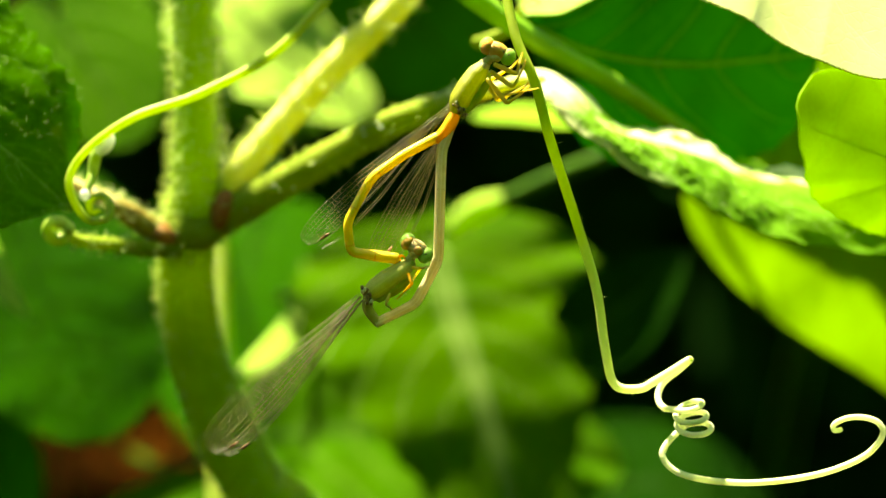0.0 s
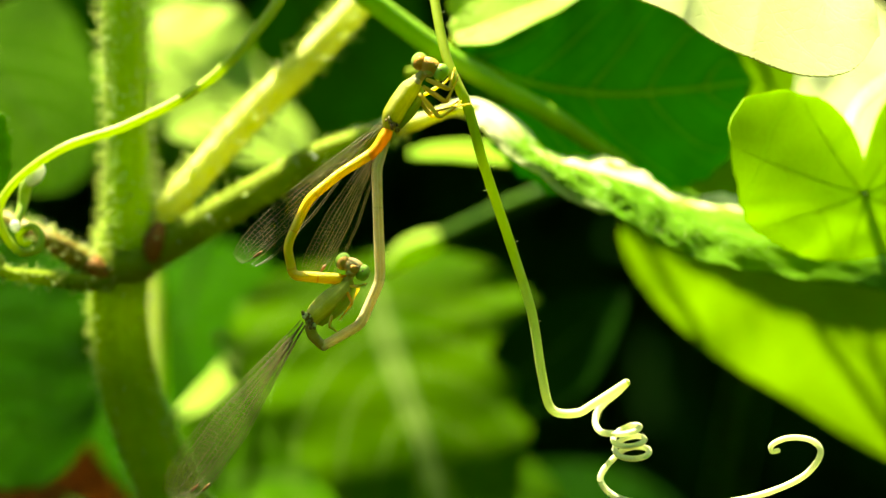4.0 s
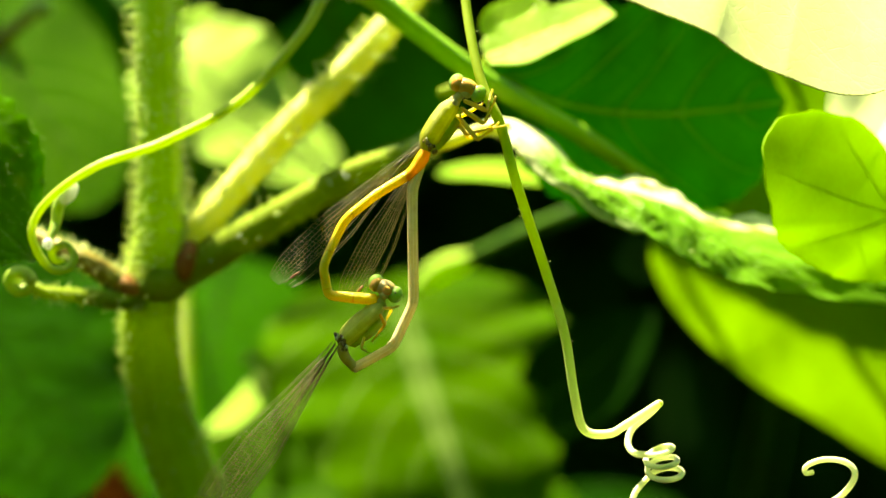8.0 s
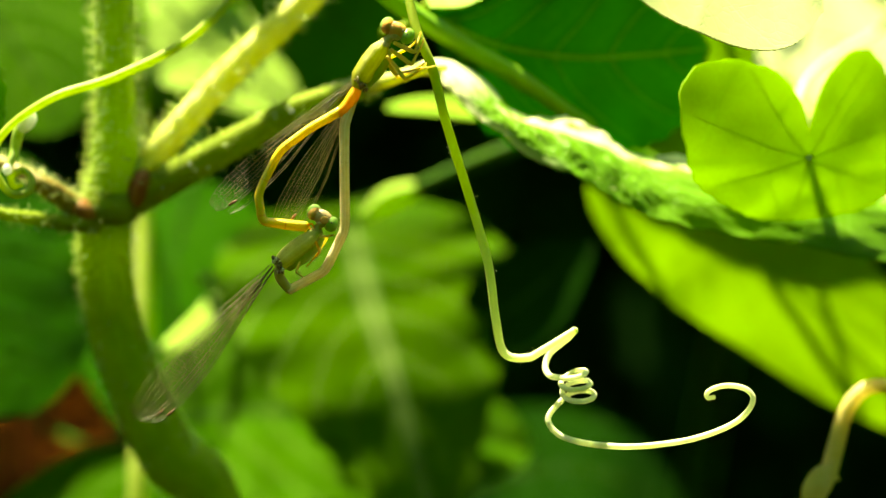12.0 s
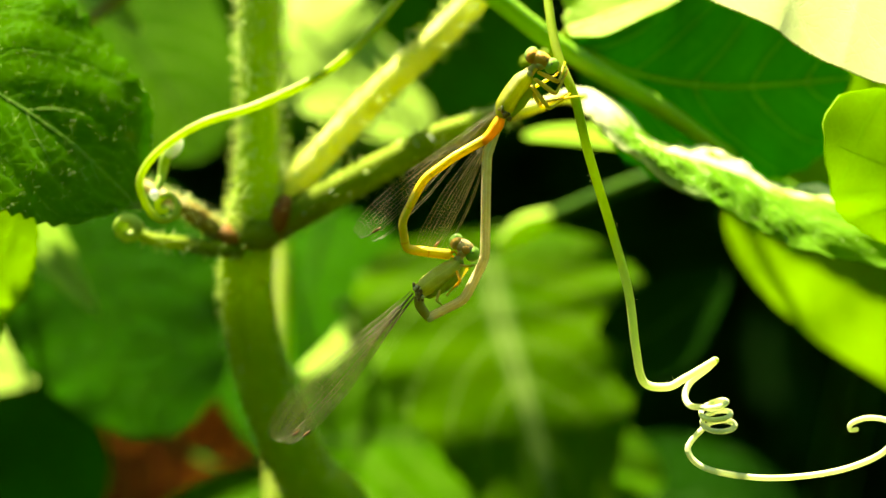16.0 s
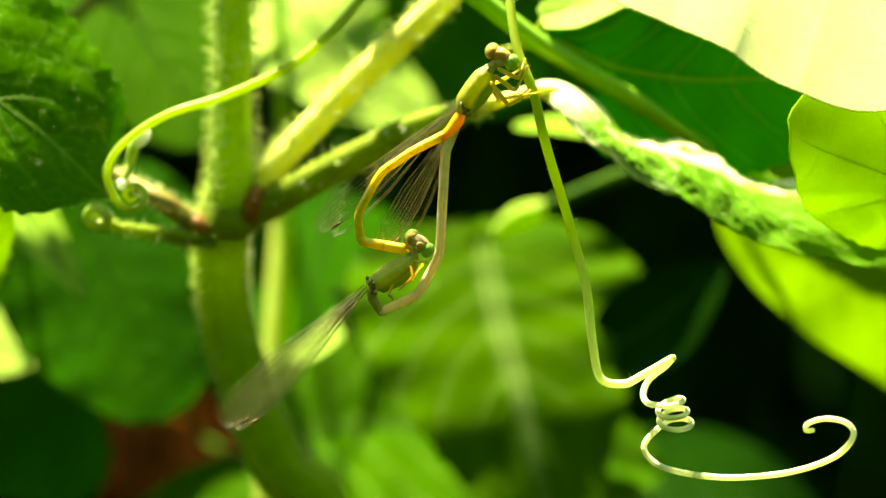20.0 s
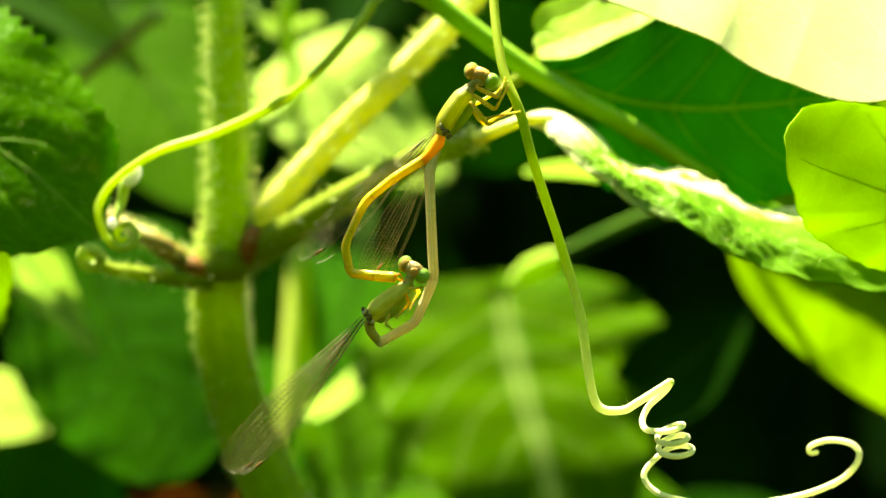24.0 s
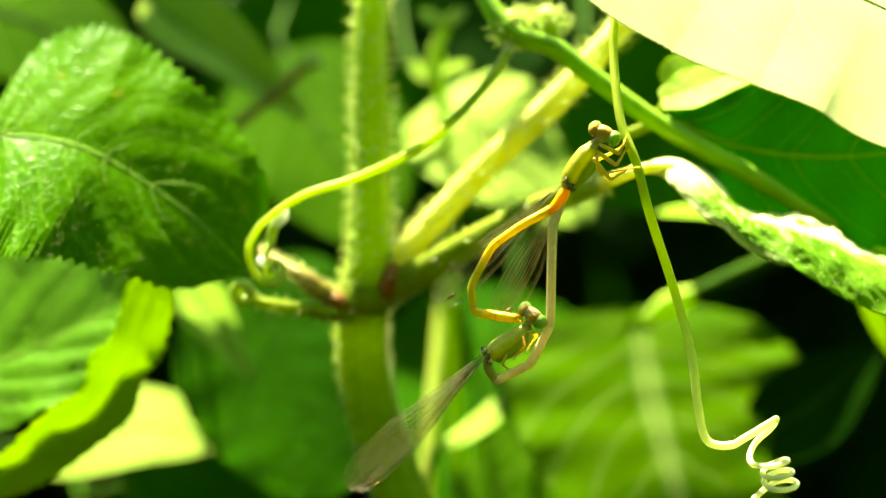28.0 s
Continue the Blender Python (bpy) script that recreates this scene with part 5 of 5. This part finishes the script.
def wing(parent, base, tip, width, normal, name="wing", seed=0, net=True):
    """A long clear wing narrow at its root, with main veins, cross veins and a dark spot near the tip."""
    b, t = Vector(base), Vector(tip)
    d = t - b
    L = d.length
    d.normalize()
    n = Vector(normal).normalized()
    s = d.cross(n).normalized()
    n = s.cross(d)

    def half(u):
        return width * (0.10 + 0.90 * min(1.0, max(0.0, (u - 0.05) / 0.55)) ** 1.1) * (1 if u < 0.8 else math.sqrt(max(0.02, 1 - ((u - 0.8) / 0.205) ** 2)))

    def at(u, v):
        w = half(u)
        return b + d * (u * L) + s * (v * 0.62 * w) + n * (0.02 * w * math.sin(9 * v + 5 * u + seed) + 0.04 * L * u * u)

    bm = bmesh.new()
    g = [[bm.verts.new(at(i / 28, j / 8 * 2 - 1)) for j in range(9)] for i in range(29)]
    for i in range(28):
        for j in range(8):
            bm.faces.new((g[i][j], g[i][j + 1], g[i + 1][j + 1], g[i + 1][j]))
    w = part(name, bm, WING_FILM, parent, "clear veined wing")
    r = 0.000030
    vs = (-1.0, -0.84, -0.62, -0.40, -0.16, 0.10, 0.38, 0.68, 1.0) if net else (-1.0, -0.84, -0.3, 0.3, 1.0)
    for v in vs:
        bm = bmesh.new()
        u0 = 0.03 if abs(v) in (1.0, 0.84) else 0.12
        tube([at(u0 + (0.985 - u0) * k / 20, v * (0.35 + 0.65 * min(1, k / 6)) if abs(v) < 0.8 else v) for k in range(21)], [r * (1.6 if v in (-1.0, -0.84) else 1.0), r * 0.7], 4, bm=bm, caps=False)
        part("vein", bm, WING_VEIN, w, smooth=False)
    rnd = random.Random(seed)
    a, e = [], []
    for k in range(len(vs) - 1 if net else 0):
        u = 0.2 + rnd.uniform(0, 0.02)
        while u < 0.97:
            a.append(at(u, vs[k]))
            e.append(at(min(0.985, u + rnd.uniform(-0.005, 0.01)), vs[k + 1]))
            u += rnd.uniform(0.017, 0.026)
    if net:
        prism_mesh("cross_vein", a, e, r * 0.85, r * 0.85, WING_VEIN, w)
    sp = tube([at(0.872, -0.88), at(0.895, -0.88), at(0.918, -0.88)], [0.00012, 0.00020, 0.00012], 6)
    if net:
        part("wing_spot", sp, STIGMA, w, "brownish spot near the wing tip")
    return w


def leg(parent, pts, r, material):
    """A jointed leg: thick thigh, thin shank with bristles."""
    ln = kinked(pts, 22, 0.12)
    lg = part("leg", tube(ln, [r * 0.8, r, r * 0.85, r * 0.55, r * 0.5, r * 0.4], 8), material, parent)
    rnd = random.Random(int(abs(pts[0][0]) * 1e6))
    a, b = [], []
    for p in ln[len(ln) // 2:]:
        for _ in range(2):
            a.append(p)
            b.append(p + Vector((rnd.uniform(-1, 1), rnd.uniform(-1, 0.3), rnd.uniform(-1, 0.4))).normalized() * 0.0005)
    prism_mesh("leg_bristle", a, b, 0.00003, 0.00001, LEG_DULL, lg)


def head_on(parent, c, left_eye, right_eye, neck, er, tilt, face, middle, words):
    """A broad head: a low face bar between two bulging eyes, on a thin wrinkled neck."""
    across = (right_eye - left_eye).normalized()
    left_eye, right_eye = left_eye.lerp(c, 0.10), right_eye.lerp(c, 0.10)
    high = Vector((across.z, 0, -across.x)) * (-1 if across.x > 0 else 1)
    head = part("head", ball(c, (er * 1.62, er * 0.98, er * 1.08), tilt, 24, 16), face, parent, words)
    part("brow", ball(c + high * (er * 0.62) - across * (er * 0.1), (er * 1.15, er * 0.7, er * 0.42), tilt, 18, 12), SKIN_NECK, head, "pale yellowish top of the head")
    part("mouth", ball(c - high * (er * 0.80) + across * (er * 0.2) + Vector((0, -er * 0.2, 0)), (er * 0.7, er * 0.7, er * 0.5), tilt, 16, 10), SKIN_NECK, head, "pale yellowish mouth parts")
    for a, h in ((-0.55, 0.30), (0.05, 0.52), (0.62, 0.22)):
        part("face_spot", ball(c + across * (er * a) + Vector((0, -er * 0.78, 0)) + high * (er * h), (er * 0.10,) * 3, None, 8, 6), SKIN_DARK, head)
    for e, cap in ((left_eye, True), (right_eye, False)):
        eye = part("eye", ball(e, (er * 0.98, er * 0.95, er * 1.12), tilt, 24, 18), EYE_GREEN, parent, "bulging brown eye with a green rim" if cap else "bulging green eye")
        if cap:
            part("eye_cap", ball(e + across * (er * 0.14) - high * (er * 0.12) + Vector((0, -er * 0.22, 0)), (er * 0.92, er * 0.88, er * 1.04), tilt, 24, 18), middle, eye, "brown middle of the eye")
        else:
            part("pupil", ball(e - across * (er * 0.2) + high * (er * 0.2) + Vector((0, -er * 0.88, 0)), (er * 0.13,) * 3, None, 8, 6), SKIN_DARK, eye)
    collar = part("neck", tube([c, c.lerp(neck, 0.35), c.lerp(neck, 0.6), c.lerp(neck, 0.8), neck], [er * 0.6, er * 0.56, er * 0.5, er * 0.6, er * 0.8], 14), SKIN_NECK, parent, "wrinkled tan neck")
    d = (neck - c).normalized()
    for f in (0.55, 0.7, 0.85, 1.0):
        p = c.lerp(neck, f)
        part("neck_fold", tube([p - d * 0.00009, p, p + d * 0.00009], [er * 0.56, er * (0.60 + 0.25 * max(0, f - 0.6)), er * 0.56], 14, caps=False), SKIN_NECK, collar)
    for e in (left_eye, right_eye):
        d = (e - c) * 0.35
        part("antenna", tube([c + d + Vector((0, -er * 0.7, er * 0.2)), c + d * 2 + Vector((0, -er * 1.6, er * 0.9))], [0.00006, 0.00002], 5), LEG_DULL, parent)


def wing_hinges(parent, centre, along, count, seed):
    """The dark and pale knobs where the wings join the thorax."""
    rnd = random.Random(seed)
    for k in range(count):
        p = centre + along * rnd.uniform(-0.7, 0.7) + Vector((rnd.uniform(-1, 1), rnd.uniform(-0.7, 0.3), rnd.uniform(-1, 1))) * 0.00032
        r = rnd.uniform(0.00010, 0.00028)
        part("wing_hinge", ball(p, (r, r, r * 1.3), None, 8, 6), (SKIN_DARK, SKIN_HINGE, SKIN_HINGE, SKIN_BUFF, SKIN_AMBER, SKIN_HINGE)[k % 6], parent)


def male():
    ob = thing("damselfly", wheel(1010, 140), "yellow and orange damselfly gripping the tendril, abdomen curled down", "damselfly", "mating damselflies")
    tilt = pose(0, 0, 0, 0, 28, 0)
    head_on(ob, wheel(981, 89, -0.0004), wheel(963, 79, 0.0), wheel(1000, 100, -0.0006), wheel(960, 111), 13 * PXM, tilt, SKIN_FACE, EYE_BROWN, "orange-brown face")
    th = spline([wheel(960, 111), wheel(950, 125), wheel(935, 147), wheel(920, 170), wheel(912, 190)], 24)
    part("thorax", tube(th, [9 * PXM, 17 * PXM, 19 * PXM, 18 * PXM, 10 * PXM], 20, flat=1.05), SKIN_GREEN, ob, "olive-green thorax")
    fl = spline([wheel(966, 124), wheel(957, 142), wheel(942, 162), wheel(926, 186)], 20)
    part("flank", tube(fl, [6 * PXM, 12.5 * PXM, 14 * PXM, 8 * PXM], 18), SKIN_FLANK, ob, "paler green underside of the thorax")
    part("collar", tube([wheel(961, 109), wheel(957, 116)], [10 * PXM, 12 * PXM], 16, flat=0.85), SKIN_BUFF, ob)
    wing_hinges(ob, wheel(917, 182, -0.0009), wheel(924, 190) - wheel(914, 176), 36, 3)
    base = spline([wheel(913, 186), wheel(905, 203), wheel(893, 221), wheel(878, 234)], 18)
    part("abdomen_base", tube(base, [8 * PXM, 11 * PXM, 10.5 * PXM, 8.5 * PXM], 16), SKIN_ORANGE, ob, "orange first segments of the abdomen")
    hinge = wheel(903, 205)
    ab = kinked([wheel(884, 230), wheel(832, 263), wheel(781, 305), wheel(746, 381), wheel(755, 430), wheel(800, 434), wheel(832, 436)], 90, 0.22)
    ab_r = [8.5 * PXM, 8.2 * PXM, 7.8 * PXM, 7.6 * PXM, 7.6 * PXM, 7.4 * PXM, 7.4 * PXM, 7.4 * PXM, 7.8 * PXM, 8.6 * PXM, 9.4 * PXM, 9.0 * PXM]
    curl = part("abdomen", tube(ab, ab_r, 16), SKIN_YELLOW, ob, "bright yellow curved abdomen", at=hinge)
    rings_on(ab, ab_r, (0.36, 0.545, 0.72, 0.88), curl, SKIN_RING, 1.03)
    for y, d in ((430, -0.0004), (441, 0.0003)):
        part("clasper", tube(spline([wheel(830, 434, d), wheel(840, y, d), wheel(846, 440, d)], 8), [0.00022, 0.00016, 0.0001], 6), SKIN_ORANGE, curl)
    for k, pts in enumerate(([wheel(974, 110, -0.0012), wheel(1009, 127, -0.0018), wheel(1019, 100, -0.0003), wheel(1022, 92, -0.0003)],
                             [wheel(968, 122, -0.0013), wheel(1003, 148, -0.0020), wheel(1024, 112, -0.0006), wheel(1026, 104, -0.0006)],
                             [wheel(962, 134, -0.0013), wheel(992, 174, -0.0022), wheel(1018, 158, -0.0010), wheel(1030, 146, -0.0008)],
                             [wheel(968, 138, 0.0010), wheel(1008, 116, 0.0014), wheel(1022, 98, 0.0006)],
                             [wheel(960, 136, 0.0002), wheel(976, 166, -0.0008), wheel(990, 161, -0.0012), wheel(1046, 150, -0.0010)],
                             [wheel(965, 140, 0.0012), wheel(984, 172, 0.0014), wheel(1030, 146, 0.0008), wheel(1034, 140, 0.0008)])):
        leg(ob, pts, (4.2 if k < 3 else 3.4) * PXM, LEG)
    wing(ob, wheel(914, 168, 0.0006), wheel(657, 402, 0.0022), 36 * PXM, (0.2, -1, 0.15), seed=1)
    wing(ob, wheel(914, 170, 0.0002), wheel(680, 408, 0.0032), 36 * PXM, (0.3, -1, 0.2), seed=2, net=False)
    wing(ob, wheel(918, 178, 0.0004), wheel(768, 434, 0.0020), 36 * PXM, (0.35, -1, 0.1), seed=3)
    wing(ob, wheel(918, 180, 0.0000), wheel(790, 440, 0.0028), 36 * PXM, (0.4, -1, 0.1), seed=4, net=False)
    return ob, curl, hinge


def female():
    piv = wheel(772, 495)
    ob = thing("damselfly", piv, "pale green damselfly held by the neck, abdomen bent upward", "damselfly", "mating damselflies")
    tilt = pose(0, 0, 0, 0, 30, 0)
    head_on(ob, wheel(853, 421, -0.0004), wheel(836, 410, 0.0), wheel(869, 433, -0.0006), wheel(842, 445), 12.5 * PXM, tilt, SKIN_FACE_PALE, EYE_OLIVE, "pale tan face with an orange cheek")
    part("cheek", ball(wheel(854, 424, -0.0013), (8 * PXM, 3 * PXM, 7 * PXM), tilt, 14, 10), SKIN_FACE, ob, "orange cheek")
    th = spline([wheel(847, 443), wheel(832, 460), wheel(810, 478), wheel(790, 494), wheel(775, 508)], 24)
    part("thorax", tube(th, [8 * PXM, 16 * PXM, 18.5 * PXM, 17 * PXM, 10 * PXM], 20, flat=1.05), SKIN_PALE_GREEN, ob, "pale olive-green thorax")
    fl = spline([wheel(852, 455), wheel(838, 472), wheel(817, 490), wheel(792, 510)], 20)
    part("flank", tube(fl, [6 * PXM, 12.5 * PXM, 14 * PXM, 8 * PXM], 18), SKIN_FLANK, ob, "bright green underside of the thorax")
    wing_hinges(ob, wheel(775, 503, -0.0009), wheel(780, 514) - wheel(772, 496), 40, 8)
    low = spline([wheel(777, 512), wheel(780, 530), wheel(797, 551)], 16)
    part("abdomen_base", tube(low, [9 * PXM, 8.5 * PXM, 7.5 * PXM], 14), SKIN_AMBER, ob, "amber first segments of the abdomen")
    corner = wheel(798, 551)
    ab = kinked([wheel(793, 551), wheel(857, 515), wheel(891, 441), wheel(889, 340), wheel(888, 255), wheel(905, 212)], 90, 0.16)
    ab_r = [7.8 * PXM, 8 * PXM, 8.6 * PXM, 8.4 * PXM, 8.6 * PXM, 8.6 * PXM, 8.5 * PXM, 8.6 * PXM, 9.4 * PXM, 6 * PXM]
    up = part("abdomen", tube(ab, ab_r, 16), SKIN_BUFF, ob, "buff-grey abdomen bent up to its mate", at=corner)
    rings_on(ab, ab_r, (0.20, 0.41, 0.70), up, SKIN_JOINT, 1.012)
    part("ovipositor", ball(wheel(903, 216, 0.0005), (0.0005, 0.0006, 0.0009), pose(0, 0, 0, 0, 30, 0), 10, 8), SKIN_BUFF, up)
    for k, pts in enumerate(([wheel(846, 452, -0.0012), wheel(858, 452, -0.0018), wheel(872, 450, -0.001)],
                             [wheel(840, 462, -0.0013), wheel(846, 478, -0.002), wheel(832, 495, -0.0018), wheel(824, 505, -0.0016)],
                             [wheel(812, 498, -0.0013), wheel(806, 515, -0.0018), wheel(818, 524, -0.0014)],
                             [wheel(848, 455, 0.001), wheel(862, 460, 0.0016), wheel(850, 480, 0.0014), wheel(845, 492, 0.0012)])):
        leg(ob, pts, 2.8 * PXM, LEG if k != 1 else SKIN_ORANGE)
    wing(ob, wheel(772, 498, 0.0008), wheel(524, 782, 0.0024), 48 * PXM, (0.35, -1, 0.2), seed=5, net=False)
    wing(ob, wheel(772, 499, 0.0003), wheel(528, 783, 0.0014), 48 * PXM, (0.45, -1, 0.3), seed=6)
    wing(ob, wheel(774, 502, -0.0002), wheel(541, 782, 0.0004), 48 * PXM, (0.35, -1, 0.25), seed=7, net=False)
    wing(ob, wheel(774, 503, -0.0006), wheel(548, 778, -0.0006), 48 * PXM, (0.5, -1, 0.3), seed=8)
    return ob, up, corner


MALE, MALE_CURL, HINGE = male()
FEMALE, FEMALE_LIFT, CORNER = female()
cam.data.dof.focus_object = MALE


# ---- what moves ----
MALE_ROWS = [(0, -0.00040, -0.00115), (0.5, -0.00067, -0.00074), (1, -0.00051, -0.00063), (1.5, -0.00036, -0.00051), (2, -0.00043, -0.00054), (2.5, -0.00064, -0.00095), (3, -0.00035, -0.00013), (3.5, -0.00036, -0.00006), (5.5, -0.00022, -0.00037), (6, 0.00002, -0.00025), (6.5, 0.00014, -0.00049), (7, 0.00011, -0.00044), (7.5, 0.00026, -0.00038), (8, 0.00017, -0.00037), (8.5, 0.00025, -0.00050), (9, 0.00031, -0.00071), (9.5, 0.00033, -0.00059), (10, 0.00029, -0.00062), (10.5, 0.00036, -0.00059), (11, 0.00013, -0.00054), (11.5, -0.00025, -0.00017), (12, -0.00039, -0.00017), (12.5, -0.00006, -0.00019), (14.5, -0.00040, 0.00010), (15, -0.00074, 0.00040), (15.5, -0.00056, 0.00052), (16, -0.00018, -0.00031), (16.5, 0.00011, -0.00025), (17, 0.00000, 0.00000), (17.5, 0.00010, -0.00019), (18, -0.00002, 0.00007), (18.5, -0.00029, 0.00022), (19, -0.00026, 0.00004), (19.5, -0.00016, -0.00031), (20, 0.00012, -0.00063), (20.5, -0.00006, -0.00063), (21, -0.00021, -0.00039), (21.5, -0.00046, -0.00012), (23.5, -0.00060, -0.00017), (24, -0.00066, -0.00039), (24.5, -0.00063, -0.00063), (25, -0.00040, -0.00093), (25.5, -0.00030, -0.00125), (26, -0.00027, -0.00122), (26.5, -0.00017, -0.00127), (27, -0.00001, -0.00126), (27.5, -0.00033, -0.00096), (28, -0.00003, -0.00106)]
CURL_ROWS = [(0, 5.2), (0.5, -1.2), (1, 4.7), (1.5, -1.5), (2, 4.7), (2.5, -2.6), (3, 8.9), (3.5, 1.4), (5.5, 2.3), (6, 1.3), (6.5, 2.0), (7, 1.4), (7.5, 6.0), (8, 2.2), (8.5, 5.1), (9, 2.2), (9.5, 6.3), (10, 1.8), (10.5, 6.4), (11, 0.6), (11.5, 7.3), (12, 2.7), (12.5, 8.3), (14.5, 1.7), (15, 4.9), (15.5, 3.2), (16, 2.6), (16.5, 2.9), (17, 0.0), (17.5, 1.2), (18, 0.7), (18.5, 5.9), (19, 2.3), (19.5, 5.4), (20, 4.6), (20.5, 0.8), (21, 1.2), (21.5, 1.6), (23.5, 2.0), (24, 1.2), (24.5, 2.0), (25, -0.0), (25.5, 0.9), (26, -1.2), (26.5, 4.4), (27, 0.1), (27.5, 2.5), (28, 4.1)]
FEMALE_ROWS = [(0, -0.00156, 0.00009, 4.6), (0.5, -0.00019, -0.00037, -2.6), (1, -0.00141, 0.00054, 3.5), (1.5, 0.00035, -0.00017, -2.4), (2, -0.00157, 0.00062, 4.1), (2.5, 0.00040, -0.00068, -3.9), (3, -0.00254, 0.00169, 7.3), (3.5, -0.00062, 0.00042, -1.1), (5.5, -0.00079, 0.00003, -3.1), (6, -0.00073, -0.00004, -3.3), (6.5, -0.00052, -0.00008, -2.6), (7, -0.00062, -0.00024, -2.7), (7.5, -0.00160, 0.00037, -0.5), (8, -0.00064, -0.00009, -2.0), (8.5, -0.00144, 0.00015, -0.3), (9, -0.00055, -0.00020, -2.4), (9.5, -0.00171, 0.00031, -0.3), (10, -0.00030, -0.00017, -1.8), (10.5, -0.00136, 0.00032, 1.8), (11, 0.00066, -0.00012, -1.2), (11.5, -0.00217, 0.00086, 5.8), (12, -0.00075, 0.00026, 0.8), (12.5, -0.00236, 0.00053, 2.8), (14.5, -0.00077, 0.00021, 1.3), (15, -0.00202, 0.00170, 9.1), (15.5, -0.00161, 0.00097, 2.4), (16, -0.00084, 0.00010, 2.7), (16.5, -0.00079, 0.00012, 3.3), (17, 0.00000, 0.00000, 0.0), (17.5, 0.00005, 0.00013, 0.9), (18, -0.00011, 0.00015, 0.2), (18.5, -0.00195, 0.00105, 6.5), (19, -0.00082, 0.00041, 2.1), (19.5, -0.00161, 0.00054, 5.0), (20, -0.00122, 0.00006, 4.7), (20.5, -0.00028, -0.00072, 0.3), (21, -0.00051, -0.00035, 0.3), (21.5, -0.00069, -0.00009, 0.3), (23.5, -0.00084, -0.00024, 2.0), (24, -0.00028, -0.00020, 1.7), (24.5, -0.00056, -0.00056, 1.5), (25, 0.00006, -0.00115, -0.5), (25.5, 0.00003, -0.00129, 0.7), (26, 0.00060, -0.00164, -1.6), (26.5, -0.00091, -0.00097, 3.7), (27, 0.00052, -0.00144, -0.3), (27.5, -0.00053, -0.00099, 1.6), (28, -0.00092, -0.00066, 5.2)]
LIFT_ROWS = [(0, -0.7), (0.5, 1.4), (1, -0.4), (1.5, 0.8), (2, -0.5), (2.5, 1.4), (3, -0.5), (3.5, 1.7), (5.5, 4.1), (6, 4.5), (6.5, 3.9), (7, 4.0), (7.5, 4.7), (8, 3.6), (8.5, 4.1), (9, 4.2), (9.5, 5.1), (10, 3.0), (10.5, 2.6), (11, 0.2), (11.5, -0.4), (12, 0.4), (12.5, 2.7), (14.5, -0.3), (15, -4.3), (15.5, 0.4), (16, -0.7), (16.5, -0.8), (17, 0.0), (17.5, -0.5), (18, 0.0), (18.5, -1.6), (19, -0.5), (19.5, -0.8), (20, -0.9), (20.5, 0.2), (21, 0.4), (21.5, 0.2), (23.5, -1.3), (24, -2.1), (24.5, -1.4), (25, -0.6), (25.5, -1.3), (26, -0.6), (26.5, -1.5), (27, -1.0), (27.5, -1.0), (28, -2.4)]


# the sunlit leaf lifts and sinks in the draught
LEAF_ROWS = [(0, 0.0007), (1, 0.0009), (2, 0.0015), (3, 0.0030), (6, 0.0036), (8, 0.0036), (9, 0.0022), (11, 0.0032), (12, 0.0032), (15, 0.0011), (17, 0.0032), (19, 0.0030), (20, -0.0012), (21, 0.0012), (24, 0.0011), (25, -0.0006), (26, -0.0009), (28, -0.0003)]


def motions():
    walk(SUNLIT_LEAF, [(t, pose(0, 0, z)) for t, z in LEAF_ROWS])
    m0, f0 = ORIGINS[MALE.name], ORIGINS[FEMALE.name]
    walk(MALE, [(t, pose(m0.x + x, m0.y, m0.z + z)) for t, x, z in MALE_ROWS])
    h = HINGE - m0
    walk(MALE_CURL, [(t, pose(h.x, h.y, h.z, 0, a, 0)) for t, a in CURL_ROWS])
    walk(FEMALE, [(t, pose(f0.x + x, f0.y, f0.z + z, 0, a, 0)) for t, x, z, a in FEMALE_ROWS])
    c = CORNER - f0
    walk(FEMALE_LIFT, [(t, pose(c.x, c.y, c.z, 0, a, 0)) for t, a in LIFT_ROWS])


motions()
